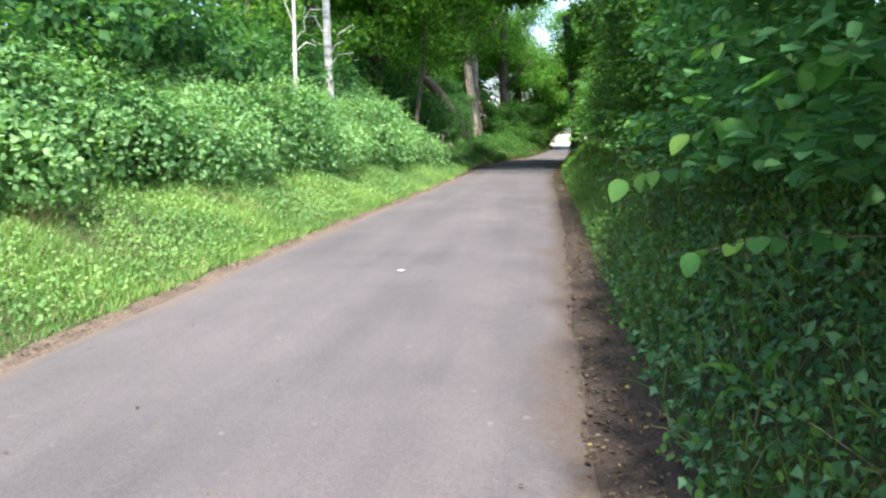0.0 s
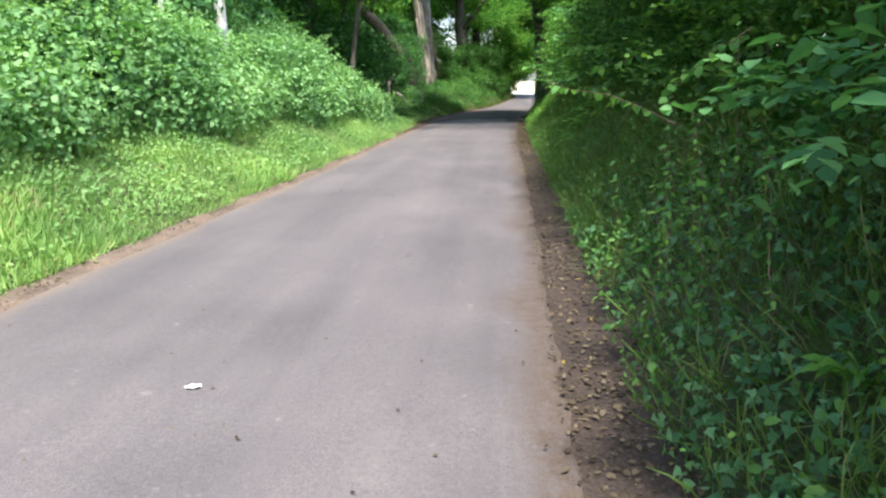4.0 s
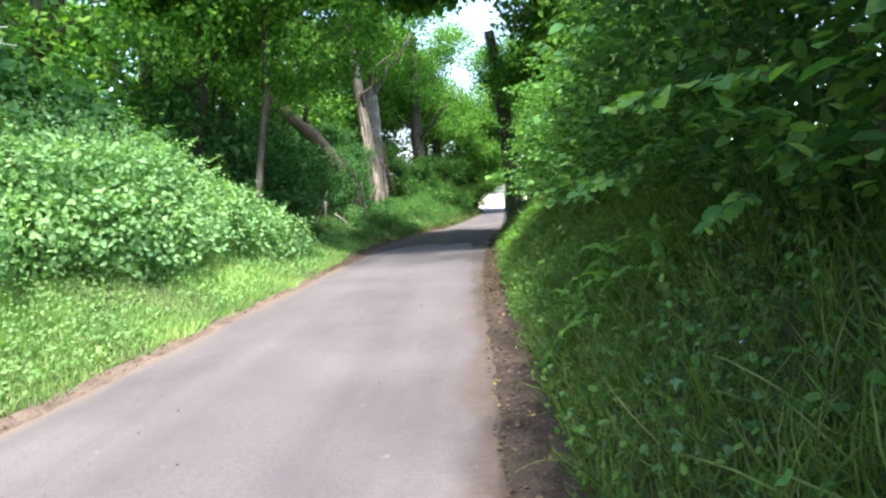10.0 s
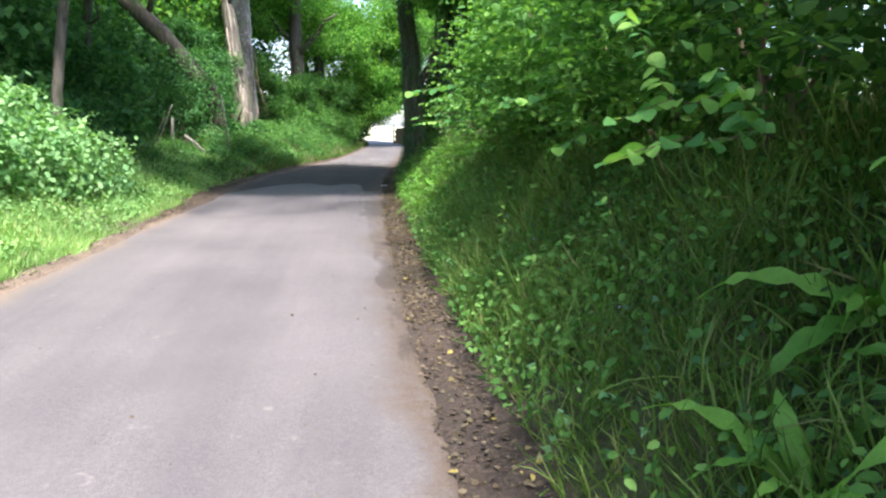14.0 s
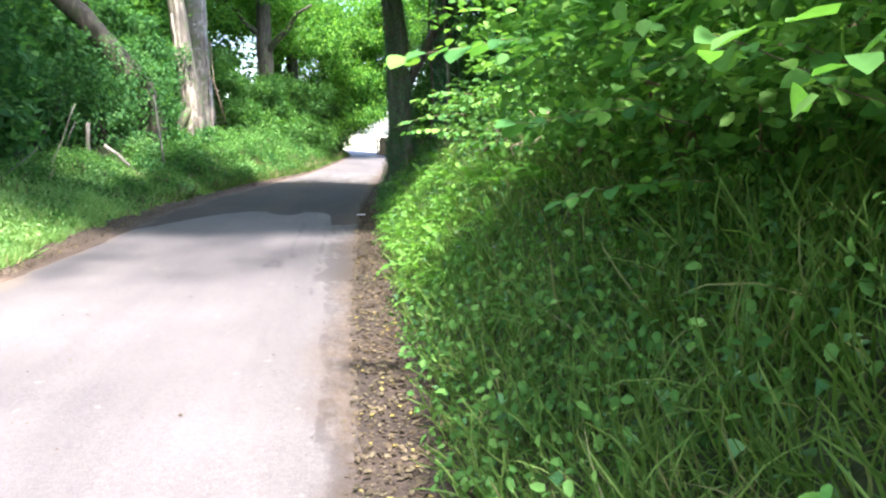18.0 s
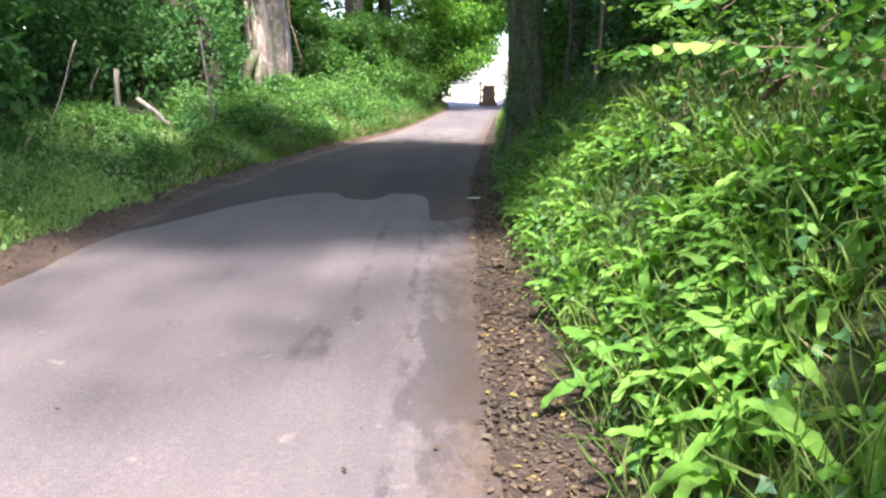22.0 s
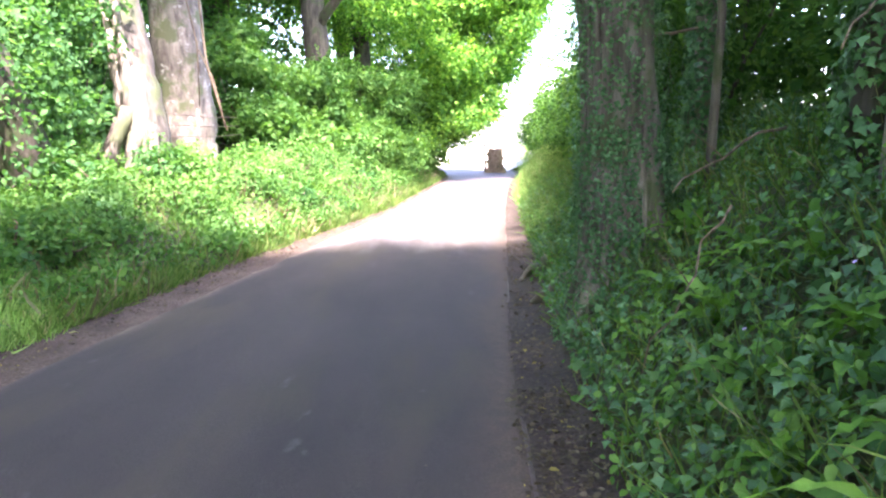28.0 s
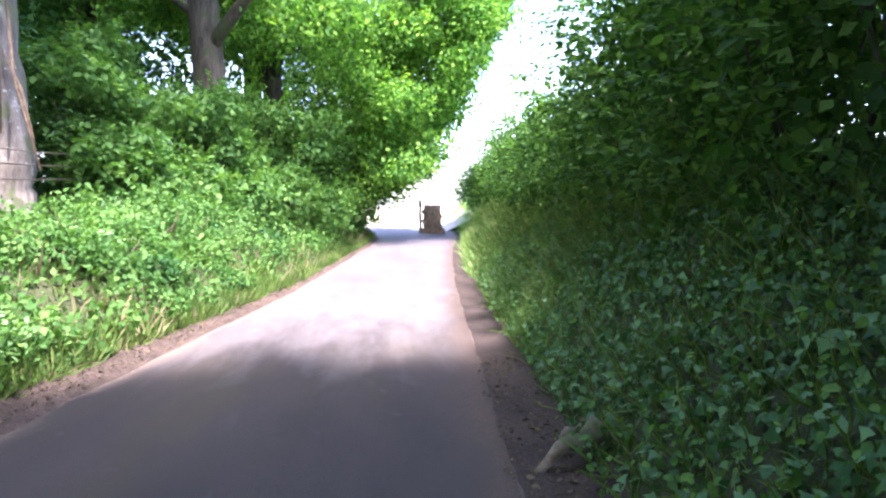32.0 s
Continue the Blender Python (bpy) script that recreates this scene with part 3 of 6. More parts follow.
tagged(array_object("glare_ground", v, f, GLARE_NEAR, smooth=True), "pale ground added beyond the bend to render as glare", "gravel", kind="structure")

# more added pale ground that carries the glare on, low down behind it
v, f = grid_mesh(lambda y: np.linspace(-300, 300, 30), np.concatenate([np.arange(79, 100, 3.0), np.geomspace(100, 3000, 24)]), 30)
v[:, 2] = -2.8
tagged(array_object("field", v, f, GLARE_FAR, smooth=True), "pale far ground added beyond the bend to render as glare", "field", kind="structure")

# soil strips along both edges
def strip(name, inner, outer, mat, label, y0=-12, y1=52):
    n = 7
    v, f = grid_mesh(lambda y: np.linspace(inner(y), outer(y), n), np.arange(y0, y1, 0.25), n)
    v[:, 2] = np.maximum(land(v[:, 0], v[:, 1]) + 0.012, np.where(v[:, 0] > left_edge(v[:, 1]) - 0.03, road_z(v[:, 0], v[:, 1]) + 0.006, -9) * (v[:, 0] < right_edge(v[:, 1]) - 0.5) - 9.0 * (v[:, 0] > right_edge(v[:, 1]) - 0.5)) + 0.007 * wave(v[:, 0], v[:, 1], 5.0) + 0.010 * rng.random(len(v))
    edge = np.arange(len(v)) % n
    v[(edge == 0) | (edge == n - 1), 2] -= 0.03
    return tagged(array_object(name, v, f, mat, smooth=True), label, "soil", kind="structure")


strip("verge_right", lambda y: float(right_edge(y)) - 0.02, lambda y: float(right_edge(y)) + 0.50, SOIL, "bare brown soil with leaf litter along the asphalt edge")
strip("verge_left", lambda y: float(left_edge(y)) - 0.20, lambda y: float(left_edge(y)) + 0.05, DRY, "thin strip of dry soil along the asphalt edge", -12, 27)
strip("verge_left_shaded", lambda y: float(left_edge(y)) - 0.42, lambda y: float(left_edge(y)) + float(np.interp(y, [25, 28, 37, 42], [0.03, 0.20, 0.18, 0.05])), BROWN, "brown soil strip with leaf litter below the trees", 24.5, 56)


# ---- plants ----
def on_land(x, y, up=0.0):
    return np.stack([x, y, land(x, y) + up], 1)


def slope_out(x, y):
    """The way the ground faces."""
    e = 0.05
    gx = (land(x + e, y) - land(x - e, y)) / (2 * e)
    gy = (land(x, y + e) - land(x, y - e)) / (2 * e)
    return unit(np.stack([-gx, -gy, np.ones_like(gx)], 1))


def scatter_grass(n, x, y, size, shape, lean=0.45, sink=0.01):
    p = on_land(x, y, -sink)
    out = slope_out(x, y)
    way = unit(out * 0.5 + np.array([0, 0, 0.75]) + lean * rng.standard_normal((n, 3)))
    face = rng.standard_normal((n, 3))
    face[:, 2] = 0.2
    return leaf_arrays(p, way, face, size, shape)


def scatter_leaves(n, x, y, size, shape, high, lean=0.6):
    p = on_land(x, y) + rng.random((n, 1)) * high * slope_out(x, y)
    out = slope_out(x, y)
    face = unit(out + 0.25 * np.array([0, 0, 1]) + 0.55 * rng.standard_normal((n, 3)))
    way = unit(np.array([-0.25, 0, -0.5]) + lean * rng.standard_normal((n, 3)))
    return leaf_arrays(p, way, face, size, shape)


def lumpy(n, x, y, keep_scale, k, low):
    """Which of n places a patchy plant takes."""
    w = wave(x, y, keep_scale, k) * 0.5 + 0.5
    return rng.random(n) < np.clip((w - low) * 2.2, 0, 1)


def blob_leaves(lobes, per_area, size, shape, droop=0.3, inner=0.62, cut=None, fray=0.05, shoots=0.0):
    """Leaves on the uneven shells of several lobes (x, y, z, rx, ry, rz)."""
    out = []
    for k, (cx, cy, cz, rx, ry, rz) in enumerate(lobes):
        area = 4 * math.pi * ((rx * ry) ** 1.6 / 3 + (rx * rz) ** 1.6 / 3 + (ry * rz) ** 1.6 / 3) ** (1 / 1.6)
        n = int(area * per_area)
        d = unit(rng.standard_normal((n, 3)))
        rad = inner + (1 - inner) * rng.random((n, 1)) ** 0.45
        lump = 1 + 0.16 * np.sin(d[:, :1] * 7 + k) * np.sin(d[:, 1:2] * 6 + 2 * k + 1) + 0.10 * np.sin(d[:, 2:] * 11 + k) + 0.06 * rng.standard_normal((n, 1))
        p = np.array([cx, cy, cz]) + d * rad * lump * np.array([rx, ry, rz]) + fray * rng.standard_normal((n, 3)) * np.array([rx, ry, rz])
        if cut is not None:
            keep = cut(p)
            p, d = p[keep], d[keep]
            n = len(p)
        if not n:
            continue
        face = unit(d * 0.8 + np.array([0, 0, 0.55]) + 0.5 * rng.standard_normal((n, 3)))
        way = unit(d * 0.5 + np.array([0, 0, -droop]) + 0.8 * rng.standard_normal((n, 3)))
        s = size * (0.6 + 0.7 * rng.random(n))
        out.append(leaf_arrays(p - way * s[:, None] * 0.5, way, face, s, shape))
        m = int(area * shoots)
        if m:
            # leafy shoots that stand out of the mass, leaves in two ranks
            d = unit(rng.standard_normal((m, 3)) + (0, 0, 0.35))
            a = np.array([cx, cy, cz]) + d * np.array([rx, ry, rz]) * 0.92
            go = unit(d * 0.7 + np.array([0, 0, 0.5]) + 0.45 * rng.standard_normal((m, 3)))
            long = rng.uniform(2.0, 5.0, m) * size
            side = unit(np.cross(go, (0.1, 0.2, 1.0)))
            for q in range(8):
                t = (q + 0.5) / 8
                p = a + go * (long * t)[:, None] - np.array([0, 0, 1.0]) * (0.25 * long * t * t)[:, None]
                way = unit(go * 0.6 + side * (1 if q % 2 else -1) + 0.25 * rng.standard_normal((m, 3)))
                keep = cut(p) if cut is not None else np.ones(m, bool)
                if keep.any():
                    face = np.array([0, 0, 1.0]) + 0.35 * rng.standard_normal((m, 3))
                    s = size * rng.uniform(0.7, 1.1, m) * (1 - 0.4 * t)
                    out.append(leaf_arrays(p[keep], way[keep], face[keep], s[keep], shape))
    return joined(out)


def layered_branches(roots, ways, lengths, size, shape, clear, twigs=2):
    """Flat sprays of leaves: each branch carries two ranks of leaves and a few side twigs, that droop at the tip."""
    out, n = [], len(roots)
    side0 = unit(np.cross(ways, (0.0, 0.0, 1.0)))
    lines = [(roots, ways, lengths)]
    for k in range(twigs):
        t = rng.uniform(0.25, 0.8, n)
        turn = np.where(rng.random(n) < 0.5, 1.0, -1.0)[:, None]
        lines.append((roots + ways * (lengths * t)[:, None], unit(ways * 0.8 + side0 * turn * 0.9 + 0.15 * rng.standard_normal((n, 3))), lengths * rng.uniform(0.35, 0.6, n)))
    for a, way, long in lines:
        side = unit(np.cross(way, (0.0, 0.0, 1.0)))
        m = max(4, int(float(long.mean()) / (size * 0.42)))
        for q in range(m):
            t = (q + 0.6 + 0.3 * rng.random(n)) / m
            p = a + way * (long * t)[:, None] - np.array([0, 0, 1.0]) * (0.22 * long * t * t)[:, None] + 0.012 * rng.standard_normal((n, 3))
            keep = clear(p) & (rng.random(n) < 0.9)
            if not keep.any():
                continue
            go = unit(way * rng.uniform(0.2, 0.9, (n, 1)) + side * (1 if q % 2 else -1) + np.array([0, 0, -0.28]) + 0.28 * rng.standard_normal((n, 3)))
            face = np.array([0, 0, 1.0]) + 0.32 * rng.standard_normal((n, 3))
            sz = size * rng.uniform(0.65, 1.2, n) * (1 - 0.3 * t)
            out.append(leaf_arrays(p[keep], go[keep], face[keep], sz[keep], shape))
    return joined(out)


def above_land(p):
    return p[:, 2] > land(p[:, 0], p[:, 1]) + 0.02


def shrub(name, x, y, lobes, per_area, size, shape, mat, label, category, group="", stems=6, stem_mat=None, droop=0.3, clear=None, shoots=2.5, inner=0.62, extra=None):
    """A bush: stems that fan out of one root, and its leaves."""
    base = np.array([x, y, float(land(x, y)) - 0.05])
    ob = empty(name, *base)
    for i in range(min(stems, 5)):
        l = lobes[i % len(lobes)]
        tip = np.array(l[:3]) + rng.standard_normal(3) * np.array(l[3:]) * 0.35
        v, f = tube(bent(base + rng.standard_normal(3) * (0.12, 0.12, 0), tip, 5, 0, 0.06), np.linspace(0.022, 0.006, 5), 5)
        array_object("stem", v - base, f, stem_mat or TWIG, ob)
    cut = above_land if clear is None else (lambda p: above_land(p) & clear(p))
    v, f = blob_leaves(lobes, per_area, size, shape, droop, inner, cut=cut, fray=0.07, shoots=shoots)
    if extra is not None:
        v, f = joined([(v, f), extra])
    array_object("foliage", v - base, f, mat, ob)
    return tagged(ob, label, category, group)


def lane_clear(p):
    """Keeps growth out of the lane."""
    return p[:, 0] > right_edge(p[:, 1]) + np.where(p[:, 2] > 3.2, 0.05, np.where(p[:, 2] > 1.1, 0.34, 0.5))


def tree(name, foot, trunk, radii, limbs, crown, leaf, leaf_size, per_area, bark, label, category="tree", group="", leaf_shape="diamond", sides=14, ridges=0.05, ivy=None, clear=None):
    """A tree: a tapered trunk along given points, limbs, and a crown of leafy lobes."""
    base = np.array(foot, float)
    ob = empty(name, *base)
    pts = np.array(trunk, float)
    t = np.linspace(0, len(pts) - 1, (len(pts) - 1) * 5 + 1)
    fine = np.stack([np.interp(t, np.arange(len(pts)), pts[:, i]) for i in range(3)], 1)
    rad = np.interp(t, np.arange(len(pts)), radii)
    fine[1:-1, :2] += 0.05 * rad[1:-1, None] * rng.standard_normal((len(fine) - 2, 2))
    v, f = tube(fine, rad, sides, ridges, len(pts) + int(abs(foot[1]) * 10))
    array_object("trunk", v - base, f, bark, ob, smooth=True)
    for a, c, r0 in limbs:
        v, f = tube(bent(a, c, 7, -0.25, 0.10), np.linspace(r0, r0 * 0.3, 7), 8, 0.05)
        array_object("limb", v - base, f, bark, ob, smooth=True)
    if crown:
        v, f = blob_leaves(crown, per_area, leaf_size, leaf_shape, 0.35, 0.2, cut=clear, fray=0.16, shoots=0.8)
        array_object("crown", v - base, f, leaf, ob)
    if ivy:
        v, f = ivy
        array_object("ivy", v - base, f, IVY, ob, "dark glossy ivy climbing the trunk")
    return tagged(ob, label, category, group)


def random_crown(cx, cy, z0, z1, radius, n):
    out = []
    for _ in range(n):
        a, q = rng.uniform(0, 2 * math.pi), math.sqrt(rng.random())
        z = rng.uniform(z0, z1)
        s = rng.uniform(0.7, 1.3)
        shrink = 1 - 0.45 * max(0, (z - z0) / (z1 - z0) - 0.4)
        out.append((cx + q * radius * math.cos(a) * shrink, cy + q * radius * math.sin(a) * shrink, z, 1.15 * s, 1.15 * s, 0.6 * s))
    return out


# -- the sunlit left verge: grass, weeds, then brambles --
n = 170000
y = rng.uniform(-1, 36, n)
d = 0.10 + 2.7 * rng.random(n) ** 1.1
x = left_edge(y) - d
keep = (d > 0.14 + 0.10 * wave(x, y, 4.0) + np.interp(y, [25, 29], [0, 0.18])) & ~((y > 24) & (d > 2.2))
x, y = x[keep], y[keep]
v, f = scatter_grass(len(x), x, y, rng.uniform(0.07, 0.20, len(x)) * (0.8 + 0.45 * wave(x, y, 1.3)), "tuft", 0.55)
g = array_object("verge_grass", v, f, GRASS)
tagged(g, "short bright grass on the sunlit verge", "grass", kind="stuff")
n = 70000
y = rng.uniform(-1, 34, n)
d = 0.3 + 2.6 * rng.random(n)
x = left_edge(y) - d
k = lumpy(n, x, y, 1.7, 2.0, 0.14)
x, y = x[k], y[k]
v, f = scatter_leaves(len(x), x, y, rng.uniform(0.028, 0.062, len(x)), "leaf", 0.20)
tagged(array_object("verge_weeds", v, f, VERGE), "low leafy weeds among the verge grass", "weeds", kind="stuff")
n = 40000
y = rng.uniform(0, 19, n)
d = 1.0 + 1.7 * rng.random(n)
x = left_edge(y) - d
k = wave(x, y, 1.6) * (0.55 + 0.45 * wave(x, y, 5.0)) + 0.25 * rng.random(n) > 0.5
x, y = x[k], y[k]
v, f = scatter_grass(len(x), x, y, rng.uniform(0.08, 0.19, len(x)), "tuft", 0.8)
tagged(array_object("dry_grass", v, f, STRAW), "dry straw-coloured grass at the foot of the brambles", "grass", kind="stuff")

for i, yy in enumerate(np.arange(-1.5, 26.2, 1.3)):
    xx = float(left_edge(yy)) - float(np.interp(yy, [8, 16, 25], [2.95, 2.55, 2.0])) + 0.25 * math.sin(yy * 1.3)
    g0 = float(land(xx, yy))
    top = 1.2 + 0.2 * math.sin(yy * 0.9 + 1) + 0.25 * float(np.interp(yy, [12, 17, 24, 26], [0, 1, 1, -1.6]))
    lobes = [(xx, yy, g0 + 0.45 * top, 0.85, 1.0, 0.75 * top), (xx + 0.55, yy + 0.4, g0 + 0.1 + 0.2 * top, 0.65, 0.8, 0.6), (xx - 0.7, yy + 0.3, g0 + 0.75 * top, 0.9, 1.0, 0.7 * top),
             (xx + 0.1, yy - 0.5, g0 + 0.8 * top, 0.5, 0.6, 0.5), (xx - 1.7, yy, g0 + 0.9 * top, 0.9, 1.0, 0.7 * top)]
    m = 70
    a = rng.uniform(-0.9, 0.9, m)
    root = np.stack([xx + rng.uniform(-0.5, 0.55, m), yy + a, g0 + rng.uniform(0.25, 1.15, m) * top], 1)
    way = unit(np.stack([rng.uniform(0.1, 1.0, m), rng.uniform(-0.7, 0.7, m), rng.uniform(-0.1, 0.6, m)], 1))
    more = layered_branches(root, way, rng.uniform(0.25, 0.5, m), 0.085, "leaf", above_land, 1)
    shrub("bramble_bush", xx - 0.3, yy, lobes, 150, 0.088, "leaf", BRAMBLE, "dense sunlit bramble and shrub thicket on the verge", "bush", "brambles along the verge", 8, extra=more)

# -- the steep right bank: grass, ivy and small weeds --
n = 160000
y = rng.uniform(0.5, 57, n)
d = 0.42 + 1.9 * rng.random(n)
x = right_edge(y) + d
mix_k = np.interp(y, [0, 7, 11, 15, 22, 25, 29, 32, 36, 40, 47], [0.25, 0.4, 0.75, 0.95, 0.9, 0.5, 0.40, 0.30, 0.25, 0.8, 1.0])
k = rng.random(n) < mix_k * np.clip(0.75 + 0.5 * wave(x, y, 1.1, 3.0), 0.15, 1)
x, y = x[k], y[k]
near = x - right_edge(y) < 1.15
v, f = joined([scatter_grass(int(near.sum()), x[near], y[near], rng.uniform(0.09, 0.30, int(near.sum())), "blade", 0.5),
               scatter_grass(int((~near).sum()), x[~near], y[~near], rng.uniform(0.12, 0.34, int((~near).sum())), "slim", 0.5)])
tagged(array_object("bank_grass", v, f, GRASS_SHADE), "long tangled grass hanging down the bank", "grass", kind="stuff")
n = 90000
y = rng.uniform(0.5, 46, n)
d = 0.46 + 1.9 * rng.random(n)
x = right_edge(y) + d
mix_k = np.interp(y, [0, 7, 11, 15, 22, 25, 30, 32, 40, 46], [1.0, 0.9, 0.5, 0.14, 0.12, 0.25, 0.3, 1.0, 0.9, 0.3])
k = rng.random(n) < mix_k * np.clip(0.8 + 0.6 * wave(x, y, 1.5, 1.0), 0.1, 1)
x, y = x[k], y[k]
v, f = scatter_leaves(len(x), x, y, rng.uniform(0.03, 0.065, len(x)) * np.interp(y, [29, 32], [1.0, 1.1]), "ivy", 0.16)
tagged(array_object("bank_ivy", v, f, IVY), "dark ivy mat covering the bank", "ivy", kind="stuff")
n = 40000
y = np.concatenate([rng.uniform(0.5, 46, 34000), rng.uniform(17.5, 24.5, 6000)])
d = 0.44 + 1.7 * rng.random(n)
x = right_edge(y) + d
k = lumpy(n, x, y, 1.9, 5.0, 0.08) & ((y < 24) | (y > 31) | (rng.random(n) < 0.12))
x, y = x[k], y[k]
v, f = scatter_leaves(len(x), x, y, rng.uniform(0.025, 0.062, len(x)) * np.interp(y, [11, 15, 20, 23], [0.9, 1.0, 1.0, 0.9]), "leaf", 0.26)
tagged(array_object("bank_weeds", v, f, WEEDS), "broad-leaved weeds and nettles on the bank", "weeds", kind="stuff")

m = 620
ty = np.concatenate([rng.uniform(9, 25, 440), rng.uniform(1, 44, 180)])
tx = right_edge(ty) + 0.5 + 1.5 * rng.random(m)
k = np.repeat(np.arange(m), 16)
x, y = tx[k] + 0.035 * rng.standard_normal(len(k)), ty[k] + 0.05 * rng.standard_normal(len(k))
base_ = on_land(x, y, -0.01)
out = slope_out(x, y)
way = unit(out * 0.35 + np.array([-0.15, 0, 0.85]) + 0.38 * rng.standard_normal((len(k), 3)))
face = np.stack([-way[:, 2], 0.3 * rng.standard_normal(len(k)), 0.6 + 0 * way[:, 0]], 1) * -1
v, f = leaf_arrays(base_, way, face, rng.uniform(0.22, 0.52, len(k)), "arch")
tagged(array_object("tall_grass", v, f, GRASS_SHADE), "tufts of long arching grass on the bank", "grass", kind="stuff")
n = 700
y = rng.uniform(1, 45, n)
x = right_edge(y) + 0.5 + 1.5 * rng.random(n)
v, f = scatter_grass(n, x, y, rng.uniform(0.2, 0.5, n), "stalk", 0.7)
v[:, 2] += 0.04
tagged(array_object("dry_stalks", v, f, STRAW), "straw-coloured dead stalks tangled in the bank grass", "stalks", kind="stuff")

# -- hazel hedge on top of the right bank --
def hedge_branches(yy, e, z0, z1, face, count, size):
    """Branches that reach out of the hedge's face over the bank."""
    y = yy + rng.uniform(-0.8, 0.8, count)
    z = rng.uniform(z0, z1, count)
    x = e + face + rng.uniform(0.05, 0.55, count)
    way = unit(np.stack([rng.uniform(-1.0, -0.35, count), rng.uniform(-0.8, 0.35, count), rng.uniform(-0.05, 0.45, count)], 1))
    return layered_branches(np.stack([x, y, z], 1), way, rng.uniform(0.3, 0.75, count), size, "leaf", lane_clear)


for i, yy in enumerate(np.arange(-2.5, 24.5, 1.5)):
    e = float(right_edge(yy))
    tall = float(np.interp(yy, [-3, 8, 12, 16, 17.5, 19.5, 22, 25], [2.7, 2.9, 3.3, 2.5, 2.1, 1.7, 1.1, 0.9]))
    low = float(np.interp(yy, [8, 14, 19, 24], [1.25, 1.45, 1.62, 1.70]))
    back = float(np.interp(yy, [-3, 5, 8, 13, 15.5, 18, 20, 24], [0.10, 0.10, 0.40, 0.30, 0.38, 0.50, 0.35, 0.35]))
    lobes = [(e + 1.35 + back, yy, low + 0.40, 0.70, 1.0, 0.45), (e + 1.30 + back, yy + 0.3, low + 0.42 * tall, 0.85, 1.1, 0.8), (e + 1.45 + back - 0.55 * (tall > 2.9), yy - 0.3, low + 0.72 * tall, 1.05, 1.2, 0.75), (e + 2.4 + back, yy, low + 0.5 * tall, 1.0, 1.0, 1.5)]
    size = float(np.interp(yy, [0, 5, 9], [0.115, 0.10, 0.085]))
    more = hedge_branches(yy, e, low + 0.05, low + min(tall, 2.2), 0.62 + back, 46, size)
    shrub("hazel_bush", e + 2.0, yy, lobes[:3], float(np.interp(yy, [12, 17], [120, 100])), size * 0.9, "leaf", BROADLEAF if yy < 7 else (HAZEL if yy < 18.6 else HAZEL_SUNLIT), "dense hazel hedge growing over the bank", "bush", "hazels along the bank", 5, clear=lane_clear, shoots=4.0, inner=0.35, extra=more)
    lobes_back = [lobes[3]]
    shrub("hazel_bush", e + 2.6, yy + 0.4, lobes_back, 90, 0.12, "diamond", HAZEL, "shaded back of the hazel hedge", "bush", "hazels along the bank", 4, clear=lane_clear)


for yy in np.arange(19.6, 29.5, 1.1):
    # from here the darker HAZEL leaves stand in for shade
    deep = yy > 25.5
    e = float(right_edge(yy))
    lobes = [(e + 1.75, yy, 1.62, 0.42, 0.7, 0.34), (e + 1.95, yy + 0.4, 1.85, 0.45, 0.6, 0.38)]
    shrub("hazel_bush", e + 1.9, yy, lobes[:1] if deep else lobes, 90 if deep else 150, 0.075, "leaf", HAZEL if deep else HAZEL_SUNLIT, "low hazel growth along the crest of the bank", "bush", "hazels along the bank", 4, shoots=4.0, inner=0.35, extra=hedge_branches(yy, e, 1.45, 1.8 if deep else 2.15, 1.15, 6 if deep else 14, 0.075))


# -- the trees --
def ivy_coat(line, radius, n, size=0.055, spread=0.18):
    """Ivy leaves round a stem."""
    line = np.asarray(line, float)
    t = rng.random(n) * (len(line) - 1)
    c = np.stack([np.interp(t, np.arange(len(line)), line[:, i]) for i in range(3)], 1)
    r = np.interp(t, np.arange(len(line)), radius)
    a = rng.uniform(0, 2 * math.pi, n)
    lump = 0.5 + 0.5 * np.sin(a * 3 + c[:, 2] * 2.2) * np.sin(c[:, 2] * 3.1 + a)
    o = np.stack([np.cos(a), np.sin(a), 0 * a], 1)
    p = c + o * (r + spread * rng.random(n) * lump)[:, None]
    face = unit(o + np.array([0, 0, 0.4]) + 0.4 * rng.standard_normal((n, 3)))
    way = unit(np.array([0, 0, -0.8]) + 0.6 * rng.standard_normal((n, 3)))
    return leaf_arrays(p, way, face, rng.uniform(0.7, 1.3, n) * size, "ivy")


# split old beech on the left bank: a leaning front stem with a torn pale face, and a stout rear stem
gz = float(land(-4.2, 40.2))
front = [(-4.15, 40.2, gz - 0.3), (-4.2, 40.2, gz + 0.5), (-4.35, 40.3, gz + 1.5), (-4.55, 40.4, gz + 2.6), (-4.8, 40.5, gz + 4.5), (-5.2, 40.6, gz + 8.0)]
beech = tree("beech_tree", (-4.15, 40.2, gz), front, [0.36, 0.30, 0.27, 0.245, 0.21, 0.15], [((-4.7, 40.5, gz + 4.0), (-3.0, 38.5, gz + 6.5), 0.10)],
             random_crown(-6.2, 41.0, 6.0, 11, 3.0, 22), CANOPY, 0.15, 55, GREYBARK, "old pale-barked beech stem with torn bare wood and splayed roots", ridges=0.10, sides=18)
